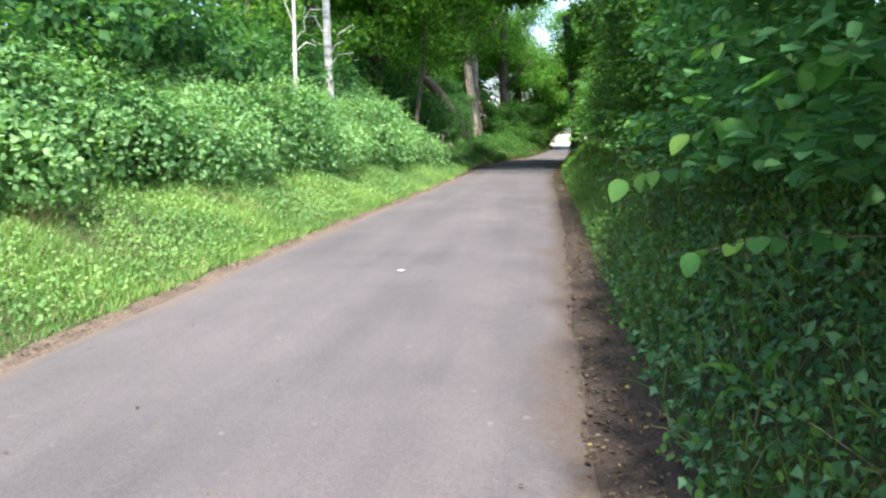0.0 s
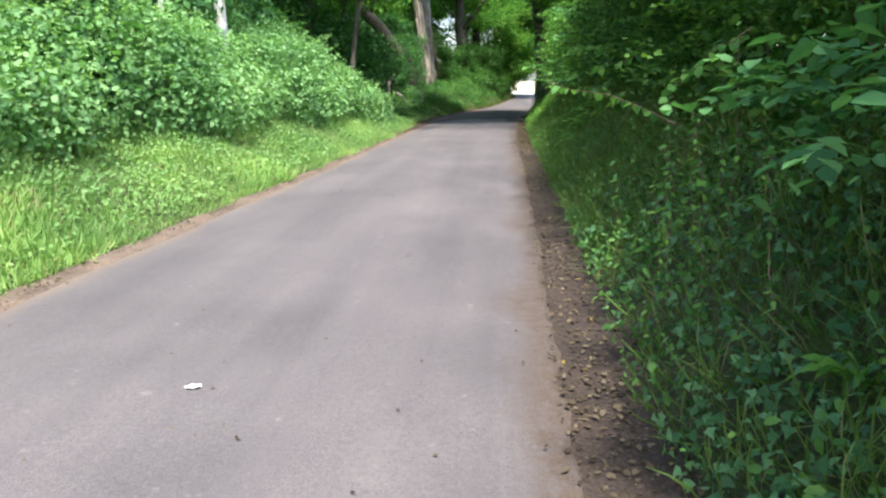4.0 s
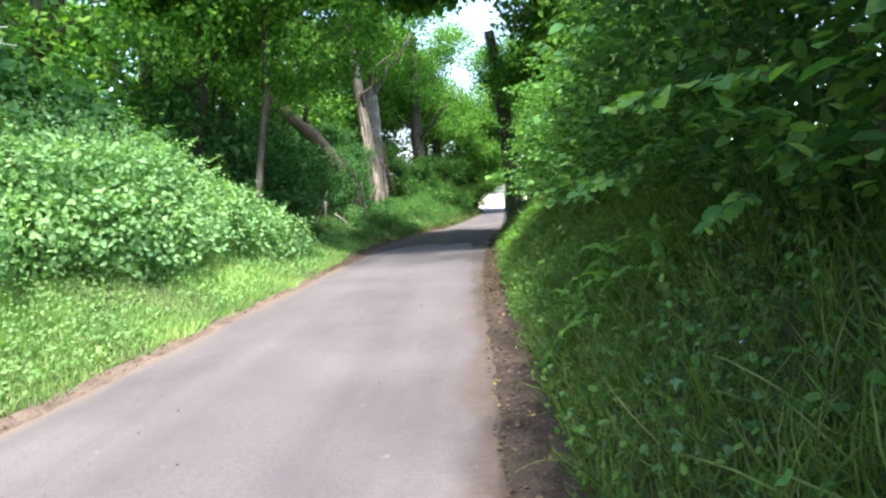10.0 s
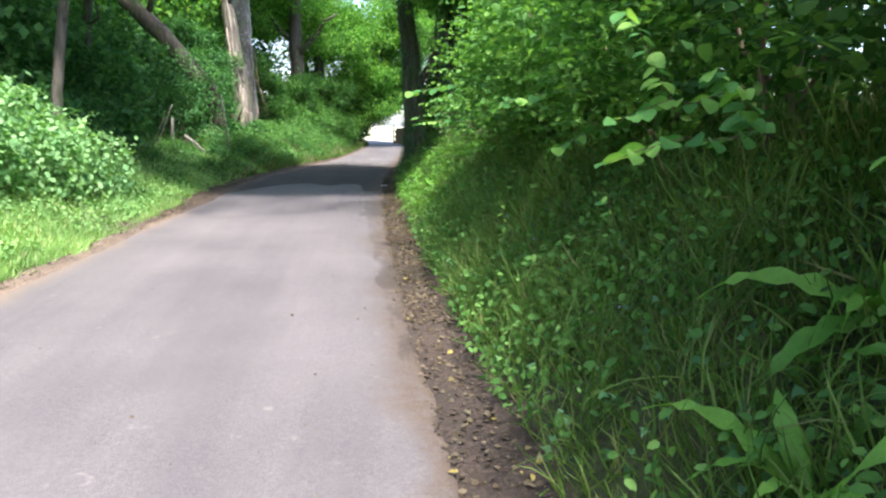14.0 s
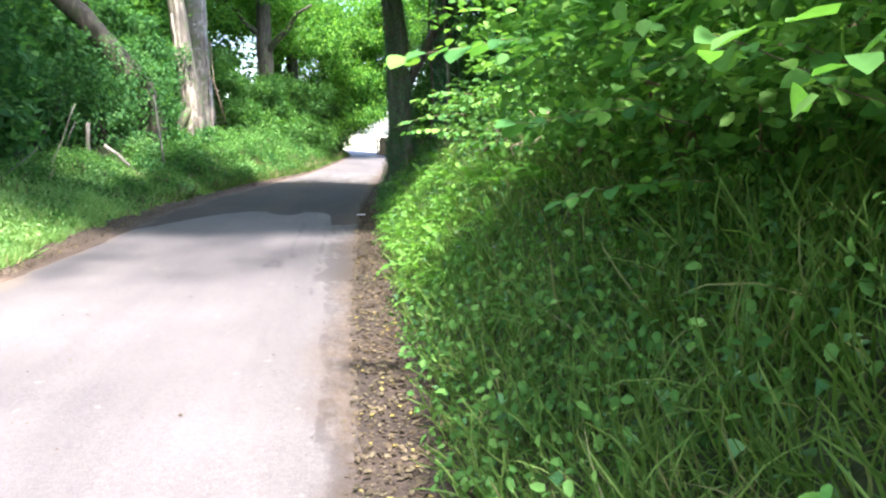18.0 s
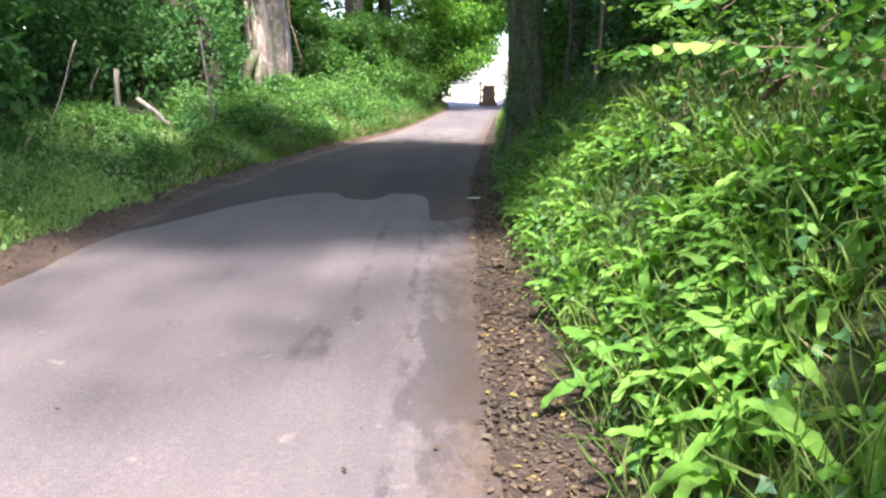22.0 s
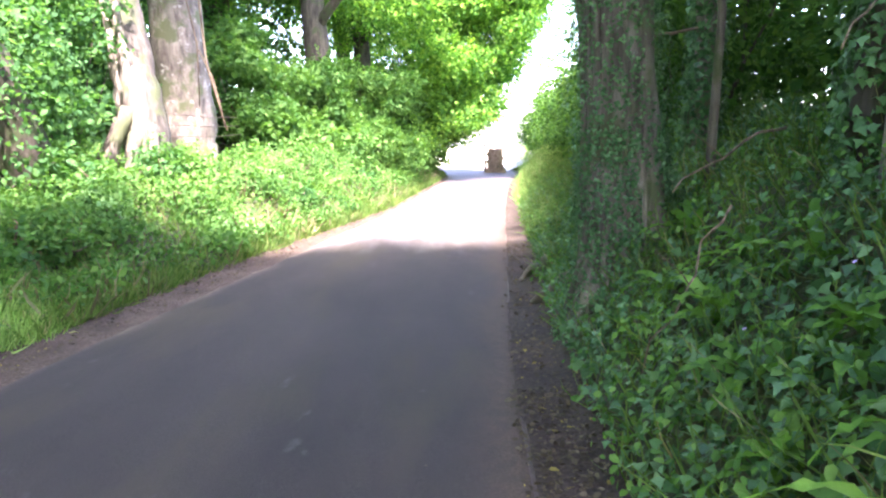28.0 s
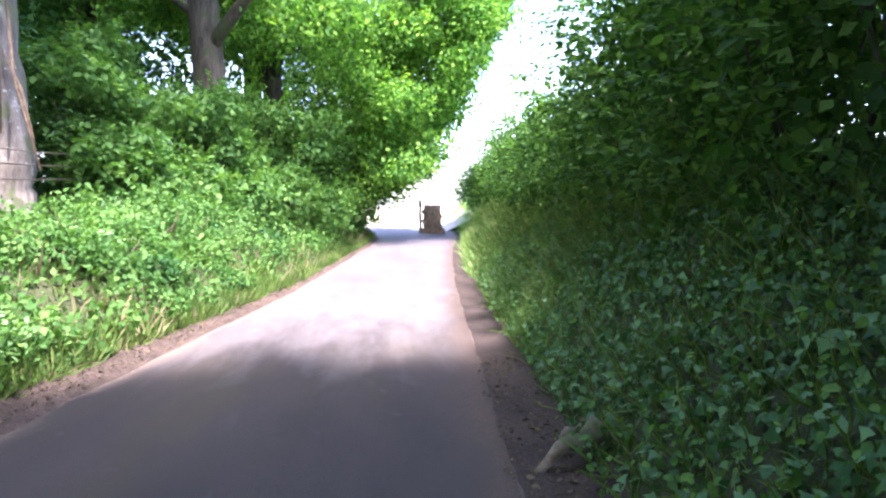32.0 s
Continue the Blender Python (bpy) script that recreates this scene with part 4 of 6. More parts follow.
for a, c, r0 in [((-4.30, 39.95, gz + 0.85), (-4.72, 39.6, gz - 0.25), 0.11), ((-4.45, 40.05, gz + 0.7), (-5.0, 39.75, gz - 0.25), 0.11), ((-4.0, 39.95, gz + 0.6), (-3.85, 39.7, gz - 0.3), 0.09), ((-4.2, 39.9, gz + 0.5), (-4.3, 39.5, gz - 0.3), 0.10)]:
    v, f = tube(bent(a, c, 6, 0.06, 0.02), np.linspace(r0, r0 * 0.7, 6), 9, 0.06)
    array_object("root", v - np.array((-4.15, 40.2, gz)), f, GREYBARK, beech, smooth=True)
for dx, dy, z0, z1, r0 in [(0.02, 0.0, 0.2, 2.6, 0.085), (-0.12, 0.02, 0.9, 3.4, 0.06), (0.12, 0.05, 0.1, 1.7, 0.07), (-0.2, 0.08, 0.3, 1.5, 0.06), (0.02, -0.01, 2.2, 5.0, 0.055)]:
    zz = np.linspace(z0, z1, 9)
    line = np.stack([np.interp(zz, [0, 1, 2.6, 5], [-4.17, -4.27, -4.55, -4.85]) + dx, np.interp(zz, [0, 1, 2.6, 5], [39.92, 39.98, 40.16, 40.32]) + dy, gz + zz], 1) + 0.018 * rng.standard_normal((9, 3))
    v, f = tube(line, r0 * np.sin(np.linspace(0.25, 2.9, 9)) ** 0.6, 9, 0.35, int(z0 * 10))
    array_object("bare_wood", v - np.array((-4.15, 40.2, gz)), f, BARE, beech, "torn strip of pale bare wood")
gz2 = float(land(-4.8, 43.4))
rear = [(-4.75, 43.4, gz2 - 0.3), (-4.75, 43.4, gz2 + 0.6), (-4.8, 43.4, gz2 + 2.0), (-4.9, 43.4, gz2 + 4.0), (-5.0, 43.3, gz2 + 9.0)]
tree("beech_tree", (-4.75, 43.4, gz2), rear, [0.60, 0.51, 0.48, 0.45, 0.35], [((-4.9, 43.4, gz2 + 4.5), (-2.6, 42.0, gz2 + 7.5), 0.16), ((-4.9, 43.4, gz2 + 5.0), (-7.5, 42.5, gz2 + 8), 0.15)],
     random_crown(-4.8, 44.5, 7.5, 13, 3.6, 26), CANOPY, 0.16, 50, BEECH, "stout grey beech stem behind the wire fence", ridges=0.035, sides=20)
# leaning trunk
gz3 = float(land(-4.7, 38.4))
tree("leaning_tree", (-4.7, 38.4, gz3), [(-4.7, 38.4, gz3 - 0.2), (-4.95, 37.9, 2.4), (-6.2, 37.6, 4.0), (-8.0, 37.5, 5.7), (-10.5, 37.4, 8.5)], [0.30, 0.28, 0.26, 0.22, 0.14], [((-6.6, 37.6, 4.4), (-6.0, 36.5, 6.8), 0.10)],
     random_crown(-9.5, 37.5, 6.5, 10, 2.6, 22), CANOPY, 0.16, 45, DARKBARK, "dark trunk leaning far over into the wood")
# slim pale stems behind the brambles
for (x0, y0, r0, dx) in [(-5.85, 18.4, 0.115, -0.02), (-6.0, 16.2, 0.048, 0.05)]:
    g0 = float(land(x0, y0))
    tree("birch_tree", (x0, y0, g0), [(x0, y0, g0 - 0.1), (x0, y0, g0 + 1.5), (x0 + dx, y0, g0 + 3.5), (x0 + 2 * dx, y0, g0 + 8.0)], [r0 * 1.15, r0, r0 * 0.9, r0 * 0.5],
         [((x0, y0, g0 + 2.6), (x0 + 0.8, y0 - 0.3, g0 + 3.3), 0.02), ((x0, y0, g0 + 2.3), (x0 + 0.7, y0 + 0.3, g0 + 2.6), 0.016), ((x0, y0, g0 + 3.1), (x0 - 0.8, y0, g0 + 4.0), 0.02)],
         random_crown(x0, y0, 6.0, 9, 1.2, 6), CANOPY, 0.09, 60, BIRCH, "slender white-barked birch rising out of the brambles", "tree", "birches", sides=10, ridges=0.02)
g0 = float(land(-5.3, 27.6))
tree("young_tree", (-5.3, 27.6, g0), [(-5.3, 27.6, g0 - 0.1), (-5.28, 27.6, g0 + 1.2), (-5.15, 27.6, g0 + 2.2), (-4.95, 27.6, g0 + 3.6), (-4.8, 27.6, g0 + 7)], [0.10, 0.09, 0.085, 0.08, 0.05],
     [((-5.15, 27.6, g0 + 2.2), (-4.4, 27.0, g0 + 4.0), 0.03)], random_crown(-5.0, 27.3, 4.4, 7.5, 2.0, 18), CANOPY, 0.11, 60, GREYBARK, "slim grey-brown young tree at the wood's edge", sides=9)
# tall trees further along the left bank, one reaching over the lane
OVER = []
for _ in range(270):
    z = rng.uniform(1.7, 10.5)
    reach = float(np.interp(z, [1.7, 2.7, 4.6, 6.6, 8.2, 10.5], [0.5, 1.6, 2.5, 3.5, 4.1, 3.6]))
    OVER.append((reach - 3.6 * rng.random() ** 1.9, rng.uniform(51.5, 57), z, 0.8, 0.85, 0.45))
for i in range(90):
    z = 1.9 + 5.2 * (i + rng.random()) / 90
    OVER.append((float(np.interp(z, [1.9, 3.0, 5.0, 7.1], [0.7, 1.6, 2.4, 3.2])) - 0.3 - 1.1 * (i % 5) + rng.uniform(-0.4, 0.4), rng.uniform(55.5, 58.0), z, 0.8, 0.8, 0.45))
for (x0, y0, r0, cz) in [(-3.1, 48.9, 0.34, 5.0), (-2.3, 52.6, 0.27, 4.6), (-3.4, 56.5, 0.3, 4.2), (-6.2, 50.0, 0.3, 5.0)]:
    g0 = float(land(x0, y0))
    tree("oak_tree", (x0, y0, g0), [(x0, y0, g0 - 0.2), (x0, y0, g0 + 1.5), (x0 - 0.15, y0, g0 + 4.0), (x0 - 0.1, y0, g0 + 9)], [r0 * 1.3, r0, r0 * 0.9, r0 * 0.5],
         [((x0 - 0.1, y0, g0 + 3.2), (x0 + 1.8, y0 - 1.5, g0 + 5.0), r0 * 0.45), ((x0 - 0.1, y0, g0 + 3.6), (x0 - 2.2, y0 - 0.5, g0 + 5.4), r0 * 0.4)],
         random_crown(x0, y0, cz, cz + 5.5, 2.9, 34) + (OVER if y0 == 52.6 else []), CANOPY, 0.125, 54, DARKBARK, "tall broad-leaved tree leaning over the lane", "tree", "trees on the far bank")
# dark stems of the wood on the left
WOOD = [(-8.9, 3.5, 0.14), (-9.7, 8.0, 0.18), (-8.7, 11.5, 0.12), (-10.1, 13.8, 0.2), (-9.1, 21.0, 0.16), (-9.1, 25.5, 0.2), (-8.2, 23.6, 0.13), (-7.7, 30.5, 0.17), (-10.0, 31.5, 0.22), (-7.1, 33.8, 0.12), (-8.8, 35.0, 0.2), (-8.5, 45.5, 0.24), (-7.5, 41.5, 0.16), (-12.3, 18, 0.24), (-12.0, 28, 0.24), (-11.5, 40, 0.24)]
for (x0, y0, r0) in WOOD:
    g0 = float(land(x0, y0))
    lean = rng.uniform(-0.5, 0.5)
    tree("woodland_tree", (x0, y0, g0), [(x0, y0, g0 - 0.2), (x0 + 0.1 * lean, y0, g0 + 2), (x0 + lean * 0.5, y0 + 0.2, g0 + 4.5), (x0 + lean, y0, g0 + 9)], [r0 * 1.25, r0, r0 * 0.9, r0 * 0.5],
         [((x0 + 0.2 * lean, y0, g0 + 2.8), (x0 + 1.5, y0 + rng.uniform(-1.5, 1.5), g0 + 4.2), r0 * 0.35), ((x0 + 0.3 * lean, y0, g0 + 3.4), (x0 - 1.6, y0 + rng.uniform(-1.5, 1.5), g0 + 5), r0 * 0.35)],
         random_crown(x0, y0, 4.0, 9.0, 2.1, 9), CANOPY, 0.17, 32, DARKBARK, "dark-stemmed woodland tree in leaf", "tree", "trees of the wood", sides=10)
for (xx, yy) in [(-7.0, 46.5), (-6.2, 49.0), (-7.4, 52.0), (-5.6, 54.5), (-7.2, 56.2), (-9.5, 48), (-9.5, 54), (-9.0, 57.2), (-7.6, 43.6), (-9.8, 43.0)]:
    g0 = float(land(xx, yy))
    lobes = [(xx, yy, g0 + 0.9, 1.3, 1.4, 1.1), (xx + 0.4, yy + 0.5, g0 + 2.6, 1.2, 1.3, 1.0), (xx - 0.5, yy - 0.4, g0 + 4.2, 1.3, 1.3, 1.0), (xx + 0.2, yy, g0 + 5.6, 1.2, 1.2, 0.9)]
    shrub("understorey_shrub", xx, yy, lobes, 42, 0.20, "diamond", DEEP, "tall shaded shrub in the wood", "bush", "understorey shrubs", 5, DARKBARK)
# a tree that reaches over the verge; high unseen lobes are added to shade the wood
for (x0, y0, r0) in [(-7.1, 28.3, 0.17)]:
    g0 = float(land(x0, y0))
    tree("woodland_tree", (x0, y0, g0), [(x0, y0, g0 - 0.2), (x0 + 0.1, y0, g0 + 2), (x0 + 0.4, y0 - 0.3, g0 + 4.5), (x0 + 0.9, y0 - 0.6, g0 + 8)], [r0 * 1.25, r0, r0 * 0.9, r0 * 0.5],
         [((x0 + 0.3, y0 - 0.2, g0 + 3.6), (x0 + 2.6, y0 - 1.2, g0 + 5.6), r0 * 0.45), ((x0 + 0.2, y0, g0 + 3.2), (x0 - 1.4, y0 + 0.8, g0 + 5), r0 * 0.4)],
         random_crown(x0 + 2.5, y0 - 1.2, 5.4, 8.6, 1.9, 13) + [(rng.uniform(-10.0, -5.2), rng.uniform(22.5, 33.5), rng.uniform(7.2, 9.8), 1.1, 1.1, 0.5) for _ in range(75)], CANOPY, 0.16, 40, DARKBARK, "dark-stemmed tree over the verge, with high crown lobes added for shade", "tree", "trees of the wood", sides=10)
# understorey below them
for i, yy in enumerate(np.arange(-1, 46, 2.1)):
    xx = -7.6 - 0.7 * math.sin(yy * 1.7) + (0.2 if 25 < yy < 37 else 0)
    g0 = float(land(xx, yy))
    h = 1.9 + 0.5 * math.sin(yy * 2.3)
    lobes = [(xx, yy, g0 + 0.6, 1.2, 1.2, 0.9), (xx + 0.4, yy + 0.5, g0 + h, 0.9, 1.1, 0.6), (xx - 0.8, yy - 0.4, g0 + h + 0.6, 1.1, 1.2, 0.7), (xx + 0.9, yy - 0.2, g0 + 0.5, 0.7, 0.8, 0.55)]
    shrub("understorey_shrub", xx, yy, lobes, 52, 0.195, "diamond", DEEP, "shaded shrub in the understorey of the wood", "bush", "understorey shrubs", 7, DARKBARK)
for (xx, yy, h) in [(-4.95, 37.85, 1.9), (-5.5, 36.5, 1.5), (-5.2, 38.7, 1.7), (-6.4, 35.2, 1.5), (-6.1, 30.2, 0.9), (-5.8, 26.4, 1.1)]:
    g0 = float(land(xx, yy))
    lobes = [(xx, yy, g0 + 0.35 * h, 0.8, 0.9, 0.45 * h), (xx + 0.1, yy + 0.2, g0 + 0.75 * h, 0.7, 0.75, 0.4 * h), (xx - 0.5, yy - 0.2, g0 + h, 0.8, 0.8, 0.35 * h)]
    shrub("understorey_shrub", xx, yy, lobes, 150, 0.09, "diamond", DEEP, "shaded shrub at the edge of the wood", "bush", "understorey shrubs", 7, DARKBARK, shoots=5)
for xx, yy, z0, z1, n_ in [(-5.0, 39.4, 1.7, 4.0, 12), (-5.6, 38.9, 1.2, 4.4, 12), (-6.6, 37.6, 1.0, 3.6, 10)]:
    lobes = [(xx + rng.uniform(-0.45, 0.35), yy + rng.uniform(-0.5, 0.5), rng.uniform(z0, z1), 0.5, 0.5, 0.26) for _ in range(n_)]
    shrub("understorey_shrub", xx - 0.2, yy, lobes, 120, 0.09, "leaf", DEEP, "shaded shrub growing up beside the old beech", "bush", "understorey shrubs", 5, DARKBARK, shoots=8, inner=0.3)
n = 42000
p = np.stack([rng.uniform(-17, -12, n), rng.uniform(-6, 60, n), np.zeros(n)], 1)
p[:, 2] = land(p[:, 0], p[:, 1]) + 8.5 * rng.random(n)
k = (wave(p[:, 1], p[:, 2], 1.1, 2.0) + wave(p[:, 1], p[:, 2], 2.7) * 0.6) > -0.75
p = p[k]
v, f = leaf_arrays(p, rng.standard_normal((len(p), 3)), rng.standard_normal((len(p), 3)) + (1, 0, 0.6), rng.uniform(0.2, 0.4, len(p)), "diamond")
tagged(array_object("far_woodland", v, f, DEEP), "deep leafy wood behind the first trees", "woodland", kind="stuff")

# shrubs on the left bank beyond the beech
for i, yy in enumerate(np.arange(45.0, 57.6, 1.15)):
    e = float(left_edge(min(yy, 55)))
    xx = e - float(np.interp(yy, [45, 48, 51, 58], [2.4, 1.9, 1.25, 1.0])) + 0.25 * math.sin(yy * 1.9)
    g0 = float(land(xx, yy))
    h = 1.5 + 0.5 * math.sin(yy * 2.1)
    lobes = [(xx + 0.25, yy, g0 + 0.45, 0.75, 0.8, 0.6)]
    for _ in range(9):
        q = rng.random()
        lobes.append((xx + rng.uniform(-1.5, 0.35) * (0.4 + 0.6 * q), yy + rng.uniform(-0.6, 0.6), g0 + 0.5 + q * (h + 0.6), rng.uniform(0.4, 0.65), rng.uniform(0.4, 0.65), rng.uniform(0.25, 0.42)))
    shrub("bank_shrub", xx, yy, lobes, 120, 0.12, "leaf", WEEDS, "tall leafy shrub on the lane bank", "bush", "shrubs on the left bank", 6, shoots=9, inner=0.4)
for (yy, dd, h) in [(34.3, 2.6, 0.3), (36.6, 1.5, 0.5), (37.6, 1.6, 0.5), (39.0, 1.3, 0.45), (41.2, 1.5, 0.5), (42.3, 1.3, 0.7), (43.6, 1.4, 0.8), (44.6, 1.3, 0.9), (45.8, 1.2, 0.7), (47.4, 1.1, 0.6), (31.0, 2.0, 0.4), (33.0, 1.9, 0.5)]:
    xx = float(left_edge(yy)) - dd
    g0 = float(land(xx, yy))
    lobes = [(xx, yy, g0 + 0.4 * h, 0.45, 0.6, 0.5 * h), (xx - 0.35, yy + 0.3, g0 + 0.5 * h, 0.45, 0.5, 0.55 * h)]
    shrub("bank_shrub", xx, yy, lobes, 230, 0.06, "diamond", WEEDS, "low leafy weed clump on the lane bank", "bush", "weed clumps on the left bank", 3, shoots=9)
for i in range(64):
    yy = 32.5 + 24 * (i + rng.random()) / 64
    dd = rng.uniform(0.55, 2.0)
    xx = float(left_edge(yy)) - dd
    g0 = float(land(xx, yy))
    h = rng.uniform(0.22, 0.5) * (0.7 + 0.5 * dd / 2)
    lobes = [(xx, yy, g0 + 0.35 * h, rng.uniform(0.2, 0.42), rng.uniform(0.25, 0.5), 0.55 * h), (xx - 0.2, yy + rng.uniform(-0.25, 0.25), g0 + 0.7 * h, 0.22, 0.25, 0.4 * h)]
    shrub("weed_clump", xx, yy, lobes, 260, rng.uniform(0.05, 0.095), "leaf" if i % 3 else "diamond", (WEEDS, BRAMBLE, DEEP, WEEDS)[i % 4], "leafy nettle and weed clump on the lane bank", "weeds", "weed clumps on the left bank", 3, shoots=12, inner=0.3)
# grass on the left bank in front of them, with taller weeds above it
n = 60000
y = rng.uniform(33, 57.5, n)
d = np.interp(y, [40, 46], [0.30, 0.14]) + 1.9 * rng.random(n) ** 1.3
x = left_edge(y) - d
k = (d < np.interp(y, [33, 44, 50], [0.42, 0.6, 0.95]) + 0.22 * wave(x, y, 1.7)) | (rng.random(n) < 0.16)
x, y = x[k], y[k]
v, f = scatter_grass(len(x), x, y, rng.uniform(0.06, 0.24, len(x)), "tuft", 0.6)
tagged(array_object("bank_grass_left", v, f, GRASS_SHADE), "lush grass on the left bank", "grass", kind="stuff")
n = 64000
y = np.concatenate([rng.uniform(25, 57.5, 42000), rng.uniform(31, 44, 22000)])
d = 0.34 + 2.3 * rng.random(n)
x = left_edge(y) - d
k = rng.random(n) < np.clip(0.75 + 0.6 * wave(x, y, 2.3, 1.5), 0.12, 1) * np.clip(d / 0.8, 0.2, 1)
x, y = x[k], y[k]
high = (0.12 + 0.16 * rise(y)) * np.clip(1 + 1.3 * wave(x, y, 3.1, 0.7), 0.25, 2.4)
v, f = scatter_leaves(len(x), x, y, rng.uniform(0.035, 0.10, len(x)), "diamond", high[:, None])
tagged(array_object("bank_weeds_left", v, f, WEEDS), "weeds and nettles on the left bank", "weeds", kind="stuff")
n = 3000
y = rng.uniform(30, 56, n)
x = left_edge(y) - 0.25 - 1.6 * rng.random(n) ** 1.4
k = lumpy(n, x, y, 1.1, 4.0, 0.4)
x, y = x[k], y[k]
v, f = scatter_grass(len(x), x, y, rng.uniform(0.15, 0.42, len(x)), "tuft", 0.55)
tagged(array_object("dry_grass_left", v, f, STRAW), "patches of dead straw-coloured grass on the left bank", "grass", kind="stuff")

n = 26000
y = rng.uniform(46, 66, n)
x = right_edge(y) + 0.3 + 7 * rng.random(n) ** 1.3
v, f = scatter_grass(n, x, y, rng.uniform(0.15, 0.4, n), "slim", 0.5)
tagged(array_object("far_bank_grass", v, f, GRASS), "tall sunlit grass on the bank by the bend", "grass", kind="stuff")

# ivy-clad tree on the right bank with its roots in the verge
IX, IY = 1.36, 35.05
ig = float(land(IX, IY))
line = [(IX - 0.12, IY - 0.1, ig - 0.9), (IX, IY, ig + 0.1), (IX - 0.04, IY, ig + 1.0), (IX - 0.2, IY, ig + 3.0), (IX - 0.7, IY, ig + 6.5)]
ivytree = tree("ivy_clad_tree", (IX, IY, ig), line, [0.42, 0.31, 0.25, 0.23, 0.17], [((IX - 0.15, IY, ig + 2.4), (IX - 0.6, IY + 0.8, ig + 5.0), 0.12), ((IX, IY, ig + 2.0), (IX + 1.2, IY - 0.8, ig + 4.4), 0.12)],
               random_crown(IX + 2.0, IY - 3.5, 4.6, 8.5, 2.4, 30), CANOPY, 0.13, 55, GREYBARK, "gnarled grey tree trunk clad in ivy on the bank", ridges=0.22, sides=22,
               ivy=ivy_coat(line, [0.42, 0.31, 0.26, 0.25, 0.2], 24000, 0.028, 0.20))
for a0, r0, tw in [(3.3, 0.028, 0.6), (4.1, 0.022, -0.5), (4.7, 0.018, 0.4), (2.7, 0.02, 0.5), (3.8, 0.014, 0.9)]:
    zz = np.linspace(-0.3, 4.0, 16)
    rr = np.interp(zz, [-0.9, 0.1, 1.3, 3.0, 6.5], [0.44, 0.325, 0.265, 0.245, 0.185])
    aa = a0 + tw * np.sin(zz * 0.9) + 0.06 * rng.standard_normal(16)
    cc = np.interp(zz, [-0.9, 0.1, 1.0, 3.0, 6.5], [-0.12, 0, -0.04, -0.2, -0.7])
    v, f = tube(np.stack([cc + rr * np.cos(aa), rr * np.sin(aa), zz], 1), np.linspace(r0 * 1.3, r0 * 0.7, 16), 7, 0.1)
    array_object("ivy_stem", v, f, GREYBARK, ivytree, "woody ivy stem climbing the bark", smooth=True)
for a, m_, c, r0 in [((1.22, 35.35, 0.62), (1.10, 35.85, 0.30), (0.85, 36.28, 0.0), 0.078), ((1.14, 37.25, 0.42), (1.03, 37.28, 0.26), (0.84, 37.34, -0.02), 0.055), ((1.12, 37.4, 0.36), (1.05, 37.45, 0.2), (0.93, 37.5, -0.02), 0.04), ((1.1, 34.9, 0.55), (0.98, 34.75, 0.3), (0.93, 34.6, 0.1), 0.06)]:
    t = np.linspace(0, 1, 9)[:, None]
    line = (1 - t) ** 2 * np.array(a) + 2 * t * (1 - t) * np.array(m_) + t ** 2 * np.array(c)
    line[1:-1] += 0.012 * rng.standard_normal((7, 3))
    line[:, 2] = np.clip(line[:, 2], land(line[:, 0], line[:, 1]) - 0.01, land(line[:, 0], line[:, 1]) + 0.15)
    v, f = tube(line, r0 * (1.25 - 0.85 * np.linspace(0, 1, 9) ** 0.8), 10, 0.16)
    array_object("root", v - np.array((IX, IY, ig)), f, ROOT, ivytree, "grey exposed root", smooth=True)
for (x0, y0, r0, bark) in [(2.15, 33.5, 0.12, DARKBARK), (3.3, 31.2, 0.20, DARKBARK), (2.3, 36.3, 0.09, BEECH), (3.4, 35.4, 0.16, DARKBARK), (2.7, 29.3, 0.11, DARKBARK), (1.95, 35.1, 0.03, GREYBARK), (2.02, 33.2, 0.03, BEECH), (2.6, 30.6, 0.06, BEECH)]:
    g0 = float(land(x0, y0))
    l2 = [(x0, y0, g0 - 0.2), (x0 + 0.05, y0, g0 + 1.2), (x0 - 0.1, y0 + 0.1, g0 + 3), (x0 + 0.2, y0, g0 + 6.5)]
    tree("hedgerow_tree", (x0, y0, g0), l2, [r0 * 1.3, r0, r0 * 0.9, r0 * 0.5], [((x0, y0, g0 + 1.6), (x0 - 0.7, y0 - 0.6, g0 + 2.3), r0 * 0.25), ((x0, y0, g0 + 2.1), (x0 + 0.9, y0 + 0.4, g0 + 3.0), r0 * 0.25)],
         random_crown(x0 + 0.6, y0, 4.4, 8.0, 1.8, 14) if r0 > 0.09 else None, CANOPY, 0.13, 50, bark, "slim tree standing on top of the bank", "tree", "trees on the right bank", sides=9,
         ivy=ivy_coat(l2, [r0 * 1.3] * 4, 5200, 0.055, 0.16) if r0 > 0.08 else None)
# crown lobes high above the view, placed by the shadow they should cast
SHADE = []
for _ in range(200):
    cy = rng.uniform(25.2, 33.4)
    SHADE.append((rng.uniform(-2.6, float(np.interp(cy, [25, 27, 28.5], [0.4, 1.6, 3.6]))), cy - 0.4, rng.uniform(7.5, 10.2), 1.0, 1.0, 0.5))
# sparse lobes above the view, added to soften the near end of the shade
FRINGE = [(rng.uniform(-4.5, 0.8), 26.5 - 5.0 * rng.random() ** 1.9, rng.uniform(7.0, 8.6), 0.6, 0.6, 0.35) for _ in range(150)]
g0 = float(land(4.8, 22.5))
